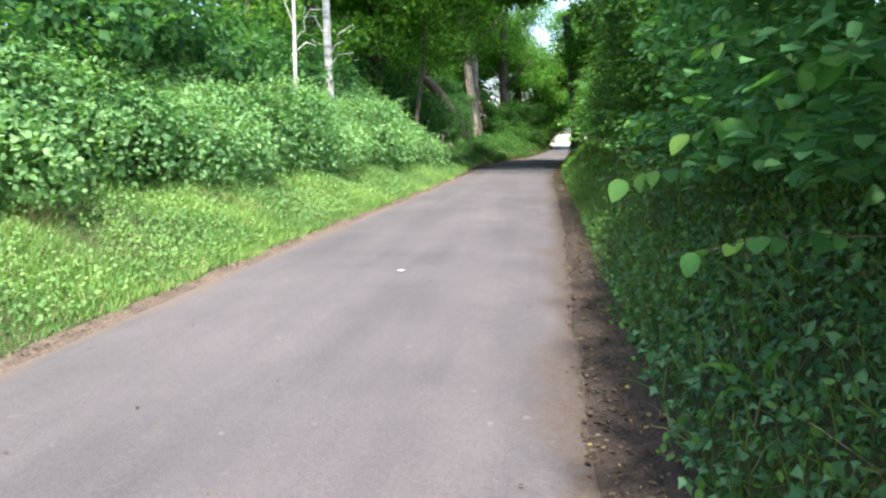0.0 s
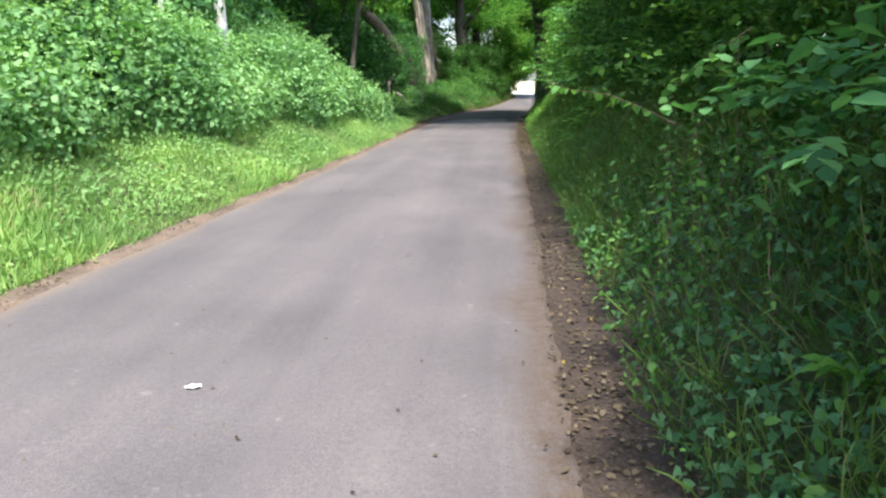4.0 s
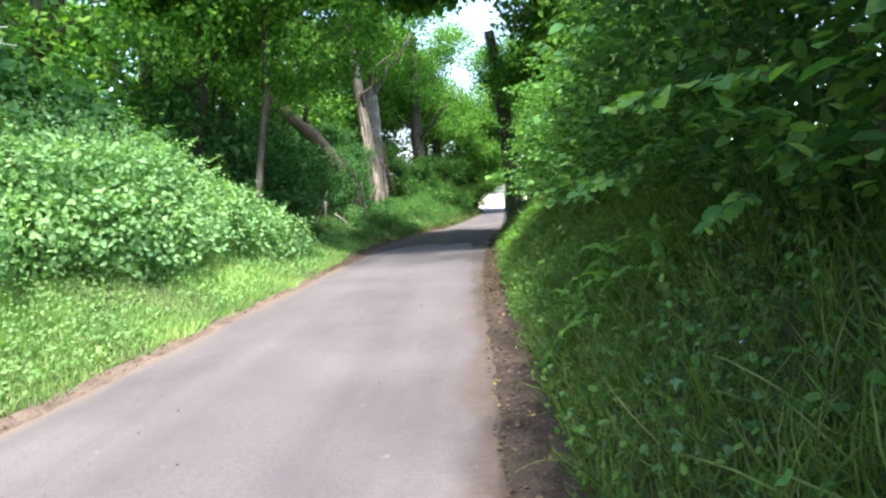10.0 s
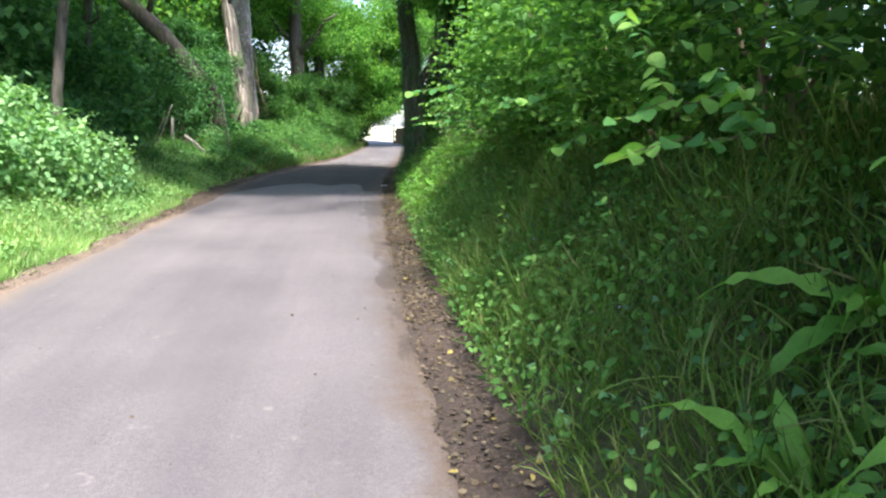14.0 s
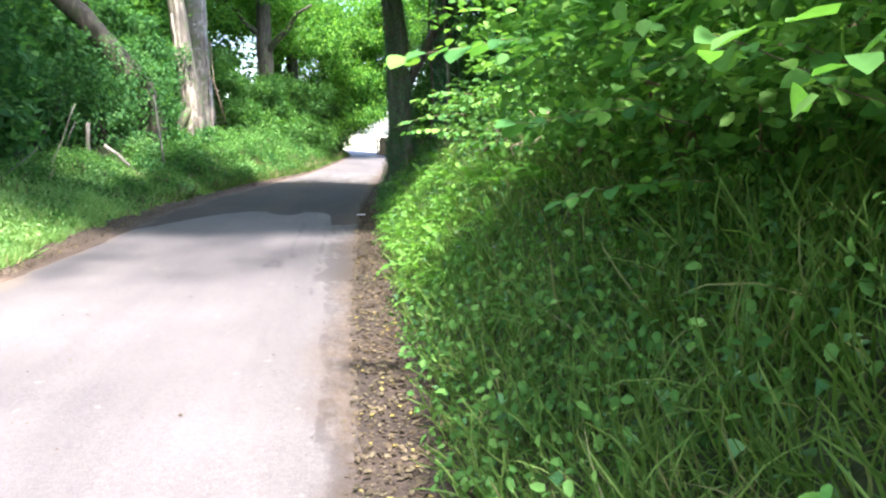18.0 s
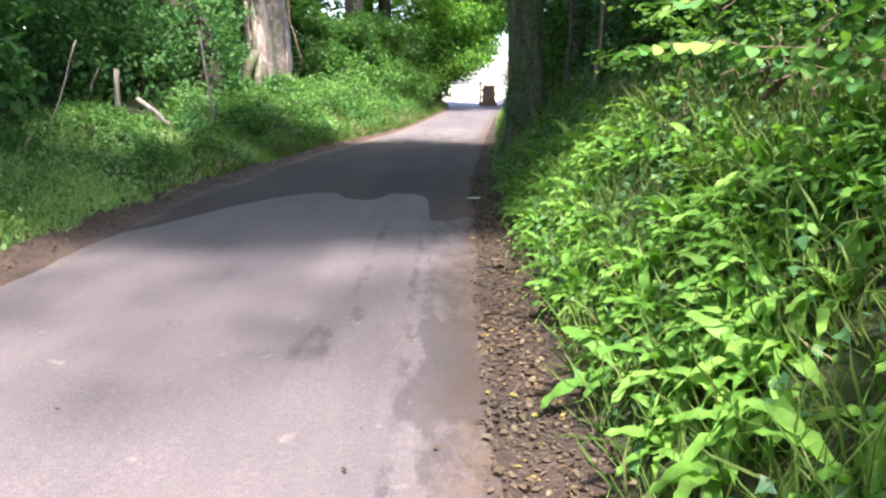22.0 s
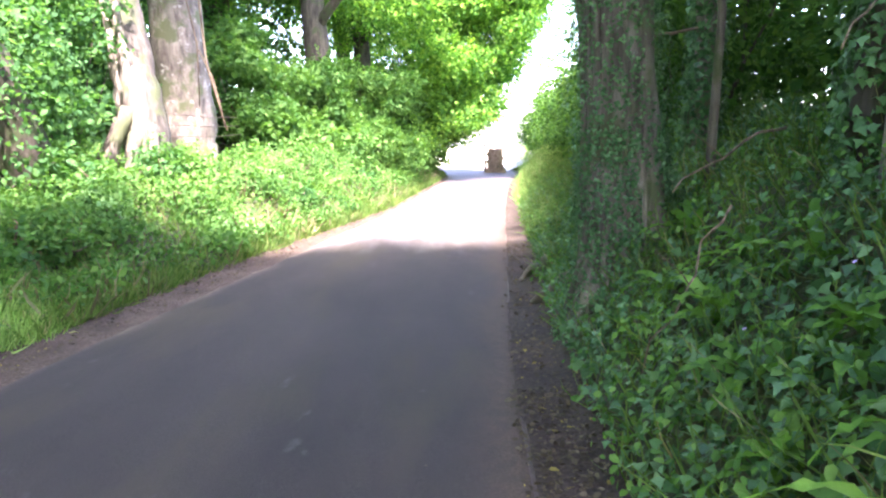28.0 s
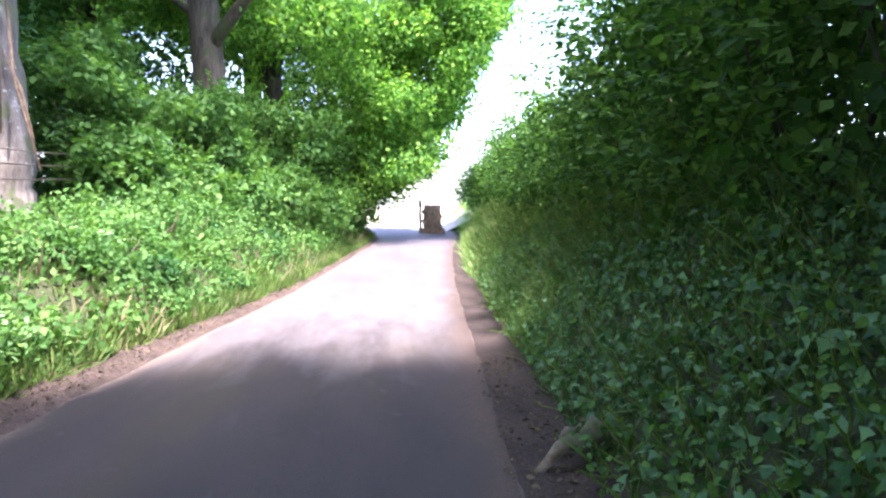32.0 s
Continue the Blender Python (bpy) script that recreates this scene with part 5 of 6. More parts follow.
tree("fringe_shade_tree", (4.8, 22.5, g0), [(4.8, 22.5, g0 - 0.2), (4.8, 22.5, g0 + 2), (4.6, 22.6, g0 + 4.5), (4.2, 22.7, g0 + 7)], [0.24, 0.19, 0.16, 0.09], [((4.5, 22.6, g0 + 4.6), (0.6, 23.4, g0 + 6.2), 0.07)],
     FRINGE, CANOPY, 0.13, 11, GREYBARK, "slender tree added behind the bank, its unseen crown thinning the sunlight", sides=10)
# a broad oak behind the right bank; its unseen crown is added to shade the lane
g0 = float(land(5.2, 28.0))
tree("oak_tree", (5.2, 28.0, g0), [(5.2, 28, g0 - 0.2), (5.2, 28, g0 + 2), (5.1, 28, g0 + 4.5), (5.0, 28.0, g0 + 9)], [0.55, 0.42, 0.38, 0.2],
     [((5.1, 28, g0 + 4.4), (0.2, 25.5, g0 + 6.6), 0.18), ((5.1, 28, g0 + 4), (2.6, 30.0, g0 + 6.0), 0.18), ((5.1, 28, g0 + 4.2), (8, 28, g0 + 7), 0.18)],
     SHADE + random_crown(4.2, 29.5, 5.0, 9.0, 2.4, 30), CANOPY, 0.23, 36, DARKBARK, "broad oak behind the bank, with unseen crown lobes added for shade", ridges=0.08)
# hedge on the right beyond the ivy-clad tree, low and sunlit
for yy in np.arange(24.8, 62, 1.4):
    if 33.8 < yy < 36.2:
        continue
    e = float(right_edge(min(yy, 54)))
    late = yy > 36
    back = 0.0 if late else 1.1
    top = float(np.interp(yy, [24, 27, 33, 37, 40, 41.5, 43, 46, 52, 62], [1.3, 2.4, 2.8, 3.6, 3.4, 2.4, 1.7, 1.6, 1.3, 1.2]))
    g0 = float(land(e + 1.9 + back, yy))
    lobes = [(e + 1.75 + back, yy, g0 + 0.3 * top, 0.7, 0.9, 0.5 * top), (e + 2.2 + back, yy + 0.3, g0 + 0.7 * top, 0.9, 0.9, 0.55 * top), (e + 3.2 + back, yy, g0 + 0.6 * top, 1.0, 1.0, 0.6 * top)]
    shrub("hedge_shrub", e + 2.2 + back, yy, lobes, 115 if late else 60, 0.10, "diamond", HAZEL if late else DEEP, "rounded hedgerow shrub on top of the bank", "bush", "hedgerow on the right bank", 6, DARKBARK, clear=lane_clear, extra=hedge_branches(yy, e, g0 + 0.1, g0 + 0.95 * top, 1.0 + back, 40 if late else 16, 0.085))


# dark thicket behind the trees of the right bank
for yy in np.arange(25.5, 45, 1.8):
    xx = 4.8 + 0.5 * math.sin(yy * 2.7)
    g0 = float(land(xx, yy))
    top = 5.2 if yy < 40 else 3.6
    lobes = [(xx, yy, g0 + q * top, 1.15, 1.25, 0.75) for q in (0.12, 0.4, 0.65, 0.9)]
    shrub("thicket_shrub", xx, yy, lobes, 55, 0.17, "diamond", DEEP, "tall dark shrub behind the bank trees", "bush", "thicket behind the right bank", 4, DARKBARK, inner=0.3)

# -- ferns on the right bank: each a rosette of strap fronds --
def frond_mesh(length, width, arch, curl):
    n = 13
    t = np.linspace(0, 1, n)
    cx = length * t
    cz = arch * length * np.sin(t * math.pi * 0.62) - curl * length * t ** 3
    w = width * np.sin(np.clip(t * 1.06 + 0.10, 0, 1) * math.pi) ** 0.6 * (1 + 0.10 * np.sin(t * 24))
    crimp = 0.16 * width * np.sin(np.arange(n) * 2.4 + arch * 20)
    v = np.concatenate([np.stack([cx, -w / 2, cz + 0.12 * w + crimp], 1), np.stack([cx, 0 * w, cz], 1), np.stack([cx, w / 2, cz + 0.12 * w - crimp], 1)])
    f = []
    for i in range(n - 1):
        for a in (0, n):
            f += [(a + i, a + i + 1, a + n + i + 1), (a + i, a + n + i + 1, a + n + i)]
    return array_mesh("frond", v, np.array(f), FERN, True)


FRONDS = [frond_mesh(0.32, 0.052, 0.30, 0.34), frond_mesh(0.26, 0.048, 0.34, 0.44), frond_mesh(0.37, 0.056, 0.26, 0.30)]


def fern(x, y, fronds, scale):
    z = float(land(x, y))
    ob = empty("fern", x, y, z)
    up = Vector(slope_out(np.array([x]), np.array([y]))[0])
    tilt = Vector((0, 0, 1)).rotation_difference((up + Vector((0, 0, 0.8))).normalized()).to_matrix().to_4x4()
    for i in range(fronds):
        a = 360 / fronds * i + rng.uniform(-18, 18)
        a = a - 38 * math.sin(math.radians(a - 215))  # they lean out of the bank, down the lane
        fr = new("frond", FRONDS[int(rng.integers(3))])
        fr.parent = ob
        fr.matrix_basis = tilt @ pose(0, 0, 0.0, 0, 0, a) @ pose(0.01, 0, 0, rng.uniform(-20, 20), rng.uniform(-42, 6), 0) @ Matrix.Scale(scale * rng.uniform(0.75, 1.15), 4)
    return tagged(ob, "bright green strap-leaved fern on the bank", "fern", "ferns on the bank")


for i in range(250):
    yy = rng.uniform(24.2, 31.4)
    dd = 0.55 + 1.05 * rng.random() ** 1.3
    fern(float(right_edge(yy)) + dd, yy, 8, rng.uniform(0.7, 1.1))
for yy, dd, s in [(15.9, 0.95, 1.45), (16.3, 1.15, 1.6), (16.6, 0.85, 1.4), (15.5, 1.25, 1.5), (16.9, 1.25, 1.4), (16.1, 1.4, 1.5), (12.2, 1.2, 0.8), (8.8, 0.8, 0.9), (3.0, 0.75, 0.9), (9.3, 1.1, 0.8), (6.4, 0.9, 0.9), (22.9, 0.9, 0.8), (31.3, 0.7, 0.9), (31.7, 1.0, 1.1), (32.1, 0.8, 1.1),
                  (32.5, 1.05, 1.1), (32.9, 0.75, 0.9), (33.3, 1.0, 1.2), (33.6, 1.25, 1.2), (34.0, 0.95, 1.0), (34.4, 1.2, 1.1), (33.0, 1.3, 1.2), (35.0, 1.05, 0.9), (30.6, 0.8, 1.1), (31.0, 1.1, 1.2), (31.5, 0.85, 1.25), (32.3, 1.15, 1.3), (32.7, 0.9, 1.2), (33.8, 0.8, 1.1), (30.9, 1.4, 1.2), (31.9, 1.4, 1.2)]:
    fern(float(right_edge(yy)) + dd, yy, 8, s)


# -- hazel sprays that hang out of the hedge, leaf by leaf --
def broad_leaf(length, wide=0.40):
    n = 12
    t = np.linspace(0, 1, n)
    w = wide * length * np.sin(np.clip(t ** 0.75, 0, 1) * math.pi) ** 0.75
    w[-1] = 0
    w[1:-1] *= 1 + 0.05 * np.array([1, -1] * 5)
    z = -0.10 * length * t ** 2
    v = np.concatenate([np.stack([length * t, -w, z + 0.22 * w], 1), np.stack([length * t, 0 * w, z], 1), np.stack([length * t, w, z + 0.22 * w], 1)])
    f = []
    for i in range(n - 1):
        for a in (0, n):
            f += [(a + i, a + i + 1, a + n + i + 1), (a + i, a + n + i + 1, a + n + i)]
    return array_mesh("leaf", v, np.array(f), HAZEL_SPRAY, True)


LEAVES = [broad_leaf(0.095), broad_leaf(0.075), broad_leaf(0.055)]
NARROW = [broad_leaf(0.085, 0.23), broad_leaf(0.065, 0.23), broad_leaf(0.05, 0.25)]


def spray(root, tip, count, big=1.0, droop=35, name="hazel_branch", label="leafy hazel branch hanging out of the hedge", category="branch", group="hazel branches", leaves=None):
    root, tip = np.array(root, float), np.array(tip, float)
    ob = empty(name, *root)
    line = bent(root, tip, 8, -0.04, 0.012)
    v, f = tube(line, np.linspace(0.0042, 0.0012, 8), 6)
    array_object("stem", v - root, f, TWIG, ob)
    d = Vector(tip - root).normalized()
    for i in range(count):
        t = min(1.0, 0.18 + 0.82 * (i + (rng.uniform(-0.45, 0.45) if i < count - 1 else 0)) / max(1, count - 1))
        p = Vector([float(np.interp(t * 7, np.arange(8), line[:, k])) for k in range(3)]) - Vector(root)
        side = 1 if i % 2 else -1
        yaw = math.degrees(math.atan2(d.y, d.x)) + side * rng.uniform(35, 70) * (0.25 if i == count - 1 else 1)
        lf = new("leaf", (leaves or LEAVES)[min(2, int(rng.integers(3)) if i > count * 0.6 else int(rng.integers(2)))])
        lf.parent = ob
        lf.matrix_basis = Matrix.Translation(p) @ pose(0, 0, 0, rng.uniform(-45, 45), droop * rng.uniform(0.3, 1.4), yaw) @ Matrix.Scale(big * rng.uniform(0.8, 1.2), 4)
    return tagged(ob, label, category, group)


SPRAYS = [
    ((1.15, 4.45, 1.30), (0.45, 4.1, 1.24), 9, 1.5), ((1.2, 2.5, 1.15), (0.50, 2.3, 1.12), 8, 1.1), ((1.2, 11.5, 1.30), (0.66, 11.4, 1.42), 8, 0.85),
    ((1.05, 8.75, 1.20), (0.28, 9.34, 1.46), 12, 0.72), ((1.3, 17.4, 1.45), (0.60, 17.2, 1.36), 7, 1.2), ((1.4, 17.8, 1.6), (0.72, 17.5, 1.5), 8, 1.2), ((1.4, 21.9, 1.55), (0.66, 21.7, 1.52), 7, 1.0),
    ((1.4, 22.3, 1.95), (0.30, 22.5, 1.80), 11, 1.6), ((1.4, 26.5, 1.5), (0.66, 26.3, 1.48), 8, 1.05), ((1.4, 26.6, 1.9), (0.80, 26.4, 1.82), 8, 1.3), ((1.2, 25.7, 1.65), (0.52, 25.4, 1.55), 8, 0.95),
    ((1.4, 15.7, 1.65), (0.85, 15.4, 1.55), 7, 1.1), ((1.4, 11.6, 1.7), (0.82, 11.3, 1.62), 6, 1.2), ((1.2, 8.1, 1.75), (0.78, 8.0, 1.4), 9, 0.8), ((1.3, 2.3, 1.8), (0.66, 2.1, 1.66), 9, 1.6), ((1.3, 2.9, 1.9), (0.56, 2.7, 1.80), 9, 1.1),
    ((1.3, 3.4, 1.6), (0.62, 3.2, 1.5), 10, 1.4), ((1.3, 5.6, 1.7), (0.66, 5.4, 1.6), 9, 1.3), ((1.3, 13.4, 1.9), (0.66, 13.2, 1.8), 9, 1.2), ((1.3, 19.5, 1.7), (0.62, 19.3, 1.6), 9, 1.1)]
for root, tip, count, big in SPRAYS:
    spray(root, tip, int(count * (1.6 if root[1] < 12 else 2.1)), big * (0.95 if root[1] < 12 else 0.9), 52 if root[1] < 12 else 24)
# trees added mostly above the view, to keep skylight off hedge and bank
for ty in (10.4, 12.2, 14.0):
    e = float(right_edge(ty))
    g0 = float(land(e + 2.9, ty))
    lobes = [(e + rng.uniform(1.15, 3.4), ty + rng.uniform(-1.5, 1.5), rng.uniform(3.5, 6.0), 0.75, 0.85, 0.5) for _ in range(34)]
    tree("hedge_shade_tree", (e + 2.9, ty, g0), [(e + 2.9, ty, g0 - 0.2), (e + 2.8, ty, g0 + 1.2), (e + 2.5, ty + 0.2, g0 + 2.6), (e + 2.2, ty, g0 + 4.2)], [0.10, 0.08, 0.06, 0.03],
         [((e + 2.8, ty, g0 + 1.2), (e + 1.6, ty - 0.6, g0 + 2.8), 0.04), ((e + 2.7, ty, g0 + 1.6), (e + 3.2, ty + 0.8, g0 + 3.6), 0.04)], lobes, HAZEL, 0.11, 70, TWIG, "tall hazel added over the hedge, mostly unseen, to shade the bank", "tree", "hazel trees in the hedge", sides=8, clear=lane_clear)

# leafy shoots that stand out of the hedge's face
for i in range(58):
    yy = 1.5 + 25.5 * (i + rng.random()) / 58
    if 6.5 < yy < 13.5 and i % 3:
        continue
    e = float(right_edge(yy))
    z = rng.uniform(1.4, 2.9 if yy < 19 else 2.15)
    out = float(np.interp(yy, [0, 8, 13, 16, 20, 24], [0.75, 0.95, 0.9, 0.55, 0.75, 0.8]))
    spray((e + out + 0.40 + (0.5 if yy > 19 else 0.0), yy + rng.uniform(0.0, 0.5), z - 0.1), (e + out - rng.uniform(-0.1, 0.15), yy + rng.uniform(-0.5, 0.2), z + rng.uniform(-0.3, 0.25)), int(rng.integers(15, 22)), rng.uniform(0.75, 1.05), 30)

for x0, y0, h, k, big in [(0.84, 7.9, 0.95, 16, 0.75), (1.02, 8.2, 1.0, 16, 0.8), (0.80, 9.35, 0.75, 12, 0.7), (1.05, 10.2, 0.8, 12, 0.75), (0.9, 12.3, 0.6, 10, 0.7), (1.1, 14.2, 0.7, 12, 0.8), (1.1, 18.4, 0.6, 12, 0.8), (1.05, 3.6, 0.7, 12, 0.9), (0.95, 20.3, 0.5, 10, 0.8), (0.92, 7.6, 1.1, 24, 0.62), (1.12, 7.8, 1.25, 26, 0.62), (1.22, 8.4, 1.2, 26, 0.66), (0.98, 8.6, 1.0, 22, 0.6), (1.3, 8.0, 1.3, 26, 0.66), (0.86, 8.2, 0.7, 18, 0.55), (1.1, 9.0, 1.1, 24, 0.6), (1.0, 6.9, 0.9, 20, 0.6)]:
    g0 = float(land(x0, y0)) - 0.03
    spray((x0, y0, g0), (x0 - 0.08, y0 - 0.05, g0 + h), k, big, 25, "nettle", "upright nettle stem with paired leaves on the bank", "nettle", "nettles on the bank", NARROW)

# -- leaf litter on the soil strips --
n = 34000
y = np.concatenate([rng.uniform(0, 40, 23000), rng.uniform(20, 34, 11000)])
d = -0.05 + 0.52 * rng.random(n) ** 0.8
x = right_edge(y) + d
p = on_land(x, y, 0.026) + rng.random((n, 1)) * (0, 0, 0.012)
v, f = leaf_arrays(p, rng.standard_normal((n, 3)) * (1, 1, 0.15), rng.standard_normal((n, 3)) * 0.35 + (0, 0, 1), 0.006 + 0.042 * rng.random(n) ** 3.2, "leaf")
tagged(array_object("leaf_litter", v, f, LITTER), "dry brown fallen leaves along the asphalt edge", "leaves", kind="stuff")
n = 9000
y = np.concatenate([rng.uniform(1, 52, 5200), rng.uniform(25, 46, 3800)])
d = -0.05 - np.interp(y, [26, 29, 37, 42], [0, 0.12, 0.10, 0]) * rng.random(n) + np.interp(y, [26, 29], [0.26, 0.45]) * rng.random(n)
x = left_edge(y) - d
p = on_land(x, y, 0.03)
v, f = leaf_arrays(p, rng.standard_normal((n, 3)) * (1, 1, 0.15), rng.standard_normal((n, 3)) * 0.35 + (0, 0, 1), rng.uniform(0.012, 0.035, n), "oval")
tagged(array_object("leaf_litter_left", v, f, LITTER), "dry fallen leaves along the verge", "leaves", kind="stuff")
n = 260
y = rng.uniform(1, 36, n)
x = left_edge(y) + (right_edge(y) - left_edge(y)) * rng.random(n) ** 0.6
p = np.stack([x, y, np.full(n, 0.038)], 1)
v, f = leaf_arrays(p, rng.standard_normal((n, 3)) * (1, 1, 0.1), rng.standard_normal((n, 3)) * 0.2 + (0, 0, 1), rng.uniform(0.012, 0.03, n), "oval")
tagged(array_object("road_litter", v, f, LITTER), "scattered leaf scraps on the asphalt", "leaves", kind="stuff")

# -- bare branches among the stems on the right bank --
for a, c, r0 in [((1.85, 35.15, 2.22), (1.22, 35.0, 1.96), 0.014), ((2.4, 30.2, 1.75), (1.85, 30.0, 1.52), 0.012), ((2.2, 33.4, 2.3), (1.5, 32.7, 1.75), 0.010), ((2.3, 31.6, 1.9), (1.55, 31.2, 1.45), 0.009), ((2.6, 29.4, 2.2), (1.9, 28.6, 1.9), 0.010),
                 ((1.7, 36.0, 1.6), (1.2, 34.9, 1.25), 0.009), ((2.1, 34.3, 1.5), (1.3, 33.9, 1.15), 0.010), ((1.5, 33.6, 1.1), (0.95, 33.2, 0.35), 0.008), ((1.75, 25.2, 1.5), (1.2, 24.6, 1.2), 0.008), ((1.5, 12.3, 1.35), (0.9, 11.7, 0.7), 0.006), ((1.4, 9.6, 1.2), (0.95, 9.1, 0.55), 0.006)]:
    line = bent(a, c, 8, -0.05, 0.025)
    v, f = tube(line, np.linspace(r0, r0 * 0.45, 8), 6)
    tip = np.array(c)
    twig, tf = tube(bent(line[4], line[4] + np.array([-0.15, 0.1, 0.16]), 4, 0, 0.01), np.linspace(r0 * 0.5, r0 * 0.2, 4), 5)
    v, f = joined([(v, f), (twig, tf)])
    br = array_object("bare_branch", v - tip, f, TWIG)
    br.location = c
    tagged(br, "thin bare branch poking out of the undergrowth", "branch", "bare branches")

# -- small violet flowers on the bank --
VIOLET, nt, b = material("violet_petals", 0.6)
b.inputs["Base Color"].default_value = (0.42, 0.33, 0.62, 1)
ang = np.linspace(0, 2 * math.pi, 5, endpoint=False)
pv, pf = leaf_arrays(np.zeros((5, 3)), np.stack([np.cos(ang), np.sin(ang), 0 * ang + 0.25], 1), np.tile((0.0, 0.0, 1.0), (5, 1)), np.full(5, 0.011), "oval")
PETALS = array_mesh("petals", pv, pf, VIOLET)
for yy, dd in [(13.6, 1.05), (15.8, 0.8), (16.6, 1.3), (17.9, 0.85), (18.7, 1.0), (19.2, 1.15), (19.6, 0.9), (22.8, 1.1), (23.6, 0.95), (24.4, 0.85), (32.0, 1.05), (32.5, 1.2), (32.7, 0.9)]:
    x0 = float(right_edge(yy)) + dd
    z0 = float(land(x0, yy))
    fl = empty("wildflower", x0, yy, z0)
    v, f = tube(bent((0, 0, -0.02), (-0.05, 0.0, 0.20), 4, 0, 0.004), [0.0018] * 4, 4)
    array_object("stem", v, f, GRASS_SHADE, fl)
    head = new("flower_head", PETALS)
    head.parent = fl
    head.matrix_basis = pose(-0.05, 0, 0.20, 0, -35, 0) @ Matrix.Scale(rng.uniform(0.9, 1.4), 4)
    tagged(fl, "small violet wildflower among the bank grass", "flower", "wildflowers on the bank")

# -- fence remains by the beech --
def post(name, foot, top, r, label, sides=8):
    v, f = tube(bent(foot, top, 6, 0, 0.008), np.linspace(r, r * 0.85, 6), sides, 0.06)
    ob = array_object(name, v - np.array(foot), f, POSTWOOD, smooth=True)
    ob.location = foot
    return tagged(ob, label, "post" if name == "fence_post" else "wood")


post("fence_post", (-5.40, 35.2, 0.35), (-5.36, 35.2, 1.50), 0.05, "grey weathered fence post in the grass")
post("fence_rail", (-5.06, 35.2, 1.03), (-4.37, 35.2, 0.48), 0.04, "broken pale fence rail leaning into the grass")
post("bare_stick", (-3.93, 35.6, 0.6), (-4.12, 35.6, 2.15), 0.024, "thin bare stick standing in the undergrowth", 6)
post("bare_stick", (-5.95, 34.9, 0.5), (-5.50, 34.9, 1.50), 0.02, "crooked pale stick beside the fence post", 6)
for i in range(3):
    xx, yy = rng.uniform(-6.6, -4.9), rng.uniform(30.5, 38.0)
    g0 = float(land(xx, yy))
    post("bare_stick", (xx, yy, g0 - 0.05), (xx + rng.uniform(-0.7, 0.7), yy + rng.uniform(-0.3, 0.3), g0 + rng.uniform(0.5, 1.5)), rng.uniform(0.010, 0.022), "bare grey stick standing in the undergrowth", 6)
fence = empty("wire_fence", -4.2, 42.4, 1.3)
for k in range(3):
    v, f = tube(bent((-4.05, 40.6, 1.62 + 0.17 * k), (-4.0, 44.6, 1.72 + 0.17 * k), 6, 0.02, 0.004), [0.008] * 6, 5)
    array_object("wire", v - np.array((-4.2, 42.4, 1.3)), f, WIRE, fence)
v, f = tube([(-4.02, 41.9, 0.9), (-4.02, 41.9, 2.1)], [0.018, 0.018], 6)
array_object("stake", v - np.array((-4.2, 42.4, 1.3)), f, WIRE, fence)
for a, m_, c, r0 in [((-4.25, 43.0, 4.2), (-4.12, 42.85, 2.9), (-3.75, 42.6, 1.75), 0.022), ((-4.3, 43.0, 3.2), (-4.05, 42.9, 2.7), (-3.85, 42.7, 2.1), 0.014), ((-4.5, 42.9, 4.4), (-4.28, 42.88, 3.3), (-4.30, 42.88, 2.2), 0.016)]:
    v, f = tube(np.array([a, m_, c]), [r0, r0, r0 * 0.7], 6)
    vine = array_object("hanging_vine", v - np.array(c), f, TWIG)
    vine.location = c
    tagged(vine, "bare woody vine hanging down beside the beech", "vine")
tagged(fence, "three rusty fence wires strung past the beech", "fence")

# -- odd things on the lane --
def scrap(name, x, y, z, length, width, mat, label, category, turn):
    bm = bmesh.new()
    bmesh.ops.create_grid(bm, x_segments=6, y_segments=4, size=0.5)
    for vert in bm.verts:
        vx, vy = vert.co.x, vert.co.y
        vert.co = Vector((vx * length * (1 - 0.3 * abs(vy)), vy * width * (1 - 0.5 * vx * vx * 2), 0.012 + 0.10 * width * math.sin(vx * 9 + vy * 5) + 0.12 * width * math.cos(vy * 11)))
    me = bpy.data.meshes.new(name)
    bm.to_mesh(me)
    bm.free()
    me.materials.append(mat)
    ob = new(name, me)
    ob.matrix_world = pose(x, y, z, 0, 0, turn)
    return tagged(ob, label, category)


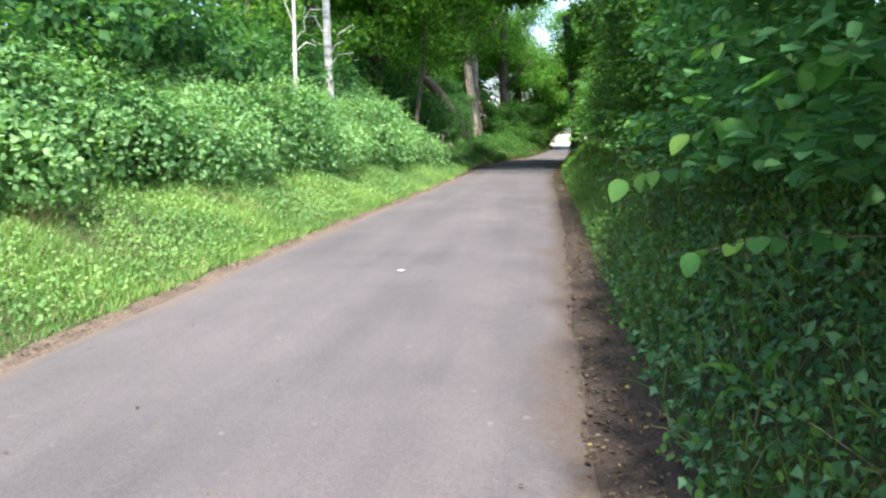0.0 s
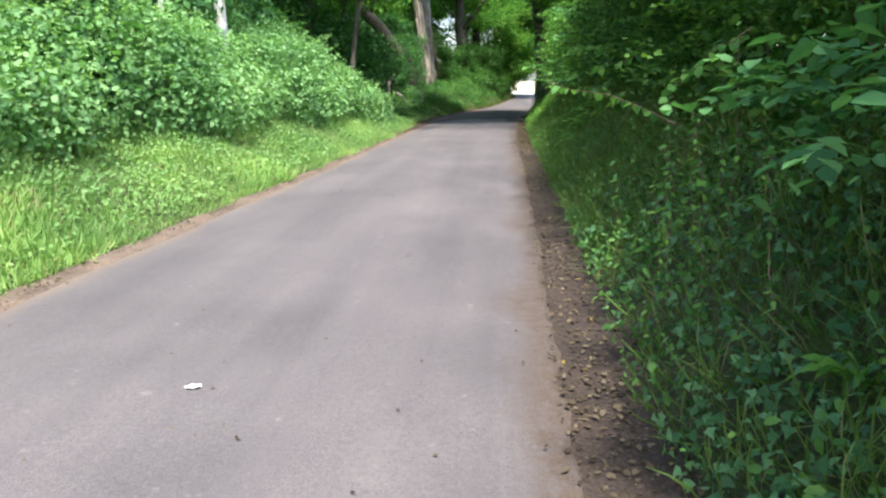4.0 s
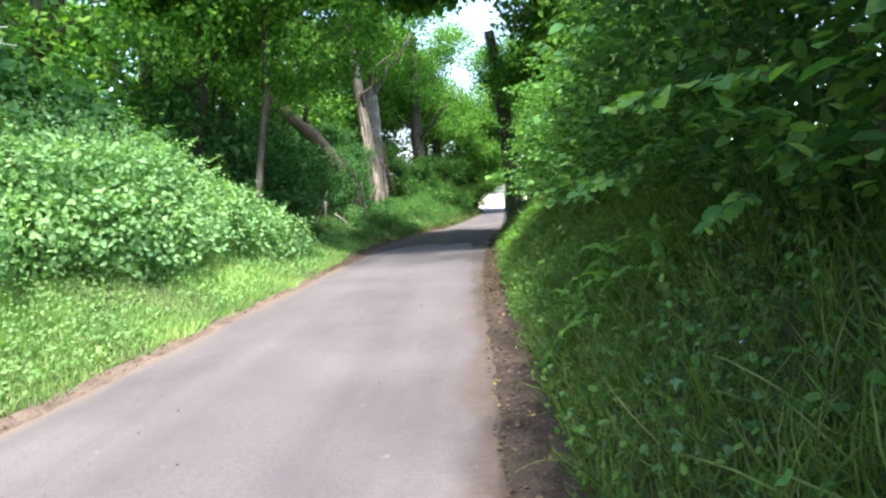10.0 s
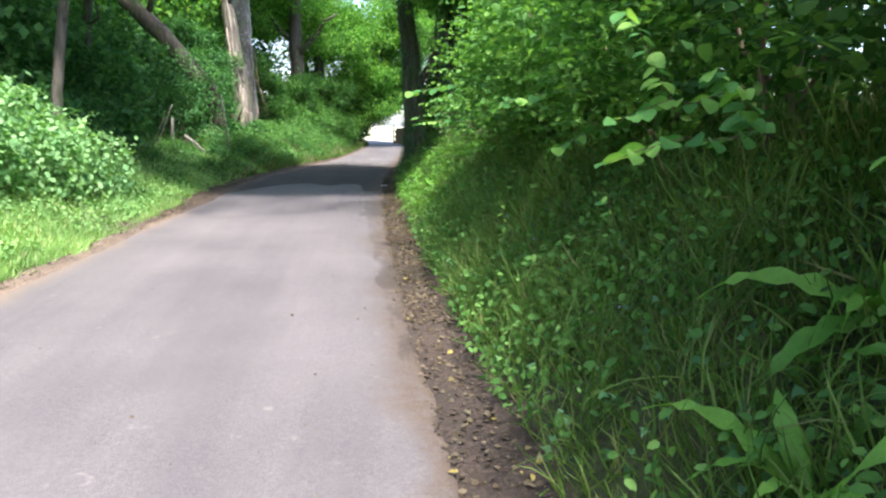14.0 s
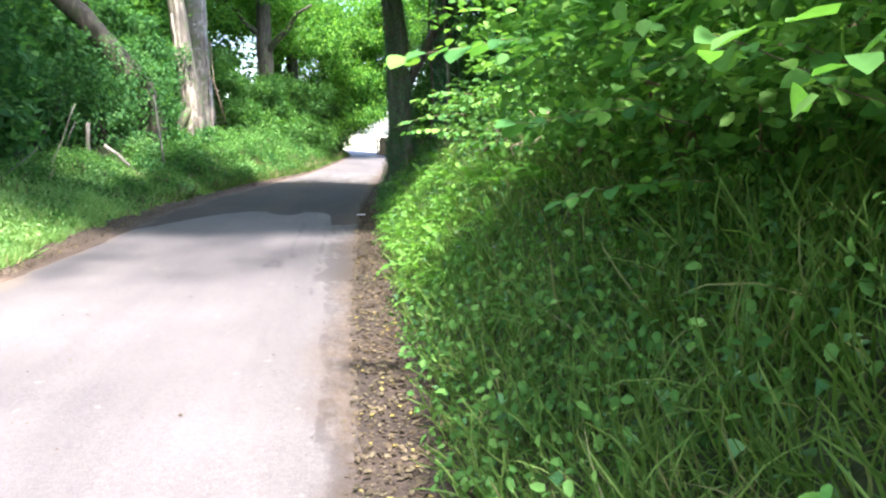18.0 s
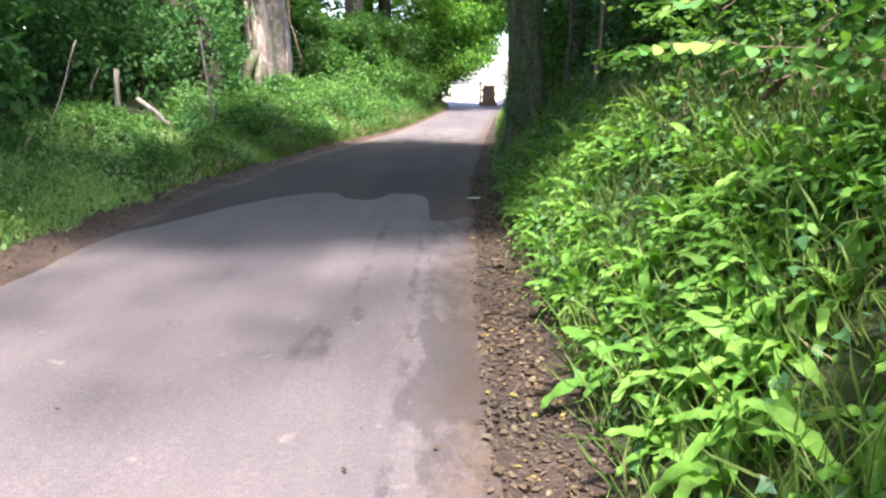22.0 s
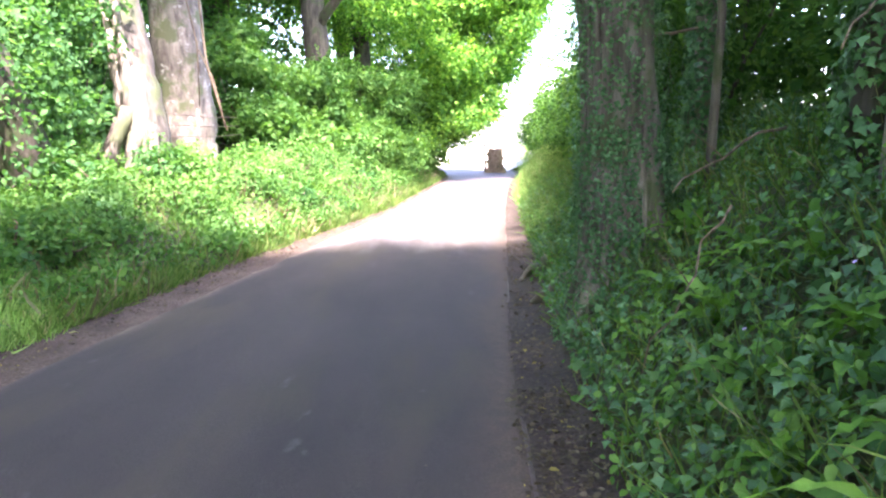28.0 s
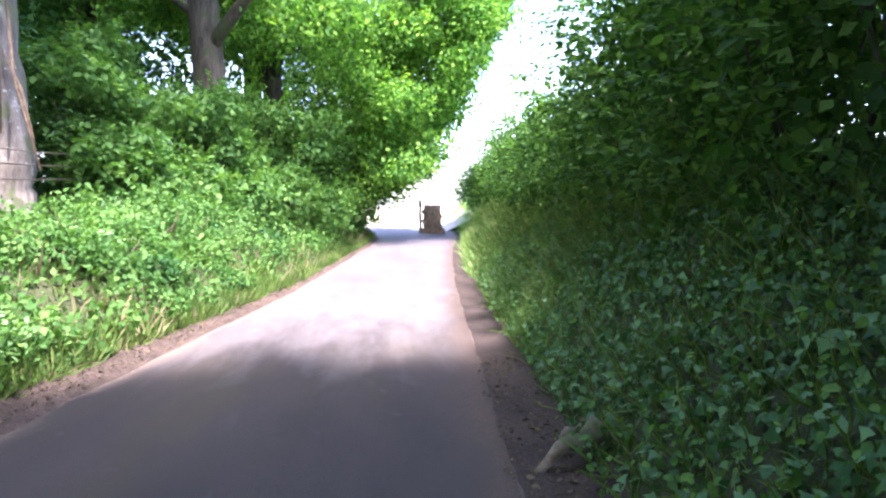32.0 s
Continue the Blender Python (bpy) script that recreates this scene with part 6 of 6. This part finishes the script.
scrap("paper_scrap", -1.56, 7.25, 0.034, 0.08, 0.04, PAPER, "small crumpled white paper scrap on the asphalt", "litter", 20)
scrap("bark_scrap", 0.36, 31.75, 0.02, 0.17, 0.05, PAPER, "pale flat scrap lying in the leaf litter", "litter", 15)
scrap("dead_leaf", 0.42, 28.6, 0.02, 0.13, 0.08, LITTER, "large dry curled leaf on the soil strip", "leaf", 30)
scrap("dead_leaf", 0.45, 31.2, 0.02, 0.07, 0.05, LITTER, "dry yellow leaf on the soil strip", "leaf", 80)

# -- stone gate pier at the lane's far bend, with a post beside it --
PX, PY = 2.16, 57.5
pz = 0.20
pier = empty("gate_pier", PX, PY, float(climb(PY)))
for nm, sx, sy, z0, z1 in [("plinth", 0.80, 0.74, -0.03, 0.20), ("mortar_core", 0.54, 0.47, 0.2, 0.93)]:
    bm = bmesh.new()
    bmesh.ops.create_cube(bm, size=1)
    bmesh.ops.scale(bm, vec=(sx, sy, z1 - z0), verts=bm.verts)
    bmesh.ops.bevel(bm, geom=bm.edges[:], offset=0.03, segments=2, affect="EDGES")
    bmesh.ops.translate(bm, vec=(0, 0, (z0 + z1) / 2), verts=bm.verts)
    me = bpy.data.meshes.new(nm)
    bm.to_mesh(me)
    bm.free()
    me.materials.append(STONE)
    core = new(nm, me)
    core.parent = pier
for row in range(5):
    for col in range(2):
        bm = bmesh.new()
        bmesh.ops.create_cube(bm, size=1)
        w = 0.31 + (0.04 if (row + col) % 2 else -0.04)
        if row == 4:
            w *= 0.86
        bmesh.ops.scale(bm, vec=(w, 0.55 if row < 4 else 0.46, 0.150), verts=bm.verts)
        bmesh.ops.bevel(bm, geom=bm.edges[:], offset=0.025, segments=2, affect="EDGES")
        me = bpy.data.meshes.new("stone")
        bm.to_mesh(me)
        bm.free()
        me.materials.append(STONE)
        st = new("stone", me)
        st.parent = pier
        st.location = ((-0.155 if col == 0 else 0.16) * (0.88 if row == 4 else 1.0) + rng.uniform(-0.008, 0.008), rng.uniform(-0.02, 0.02), pz + 0.075 + row * 0.153)
tagged(pier, "squat brown stone gate pier standing at the bend", "pier")
post("fence_post", (PX - 0.40, PY - 0.1, 0.33), (PX - 0.40, PY - 0.1, 1.5), 0.05, "dark upright post beside the stone pier")
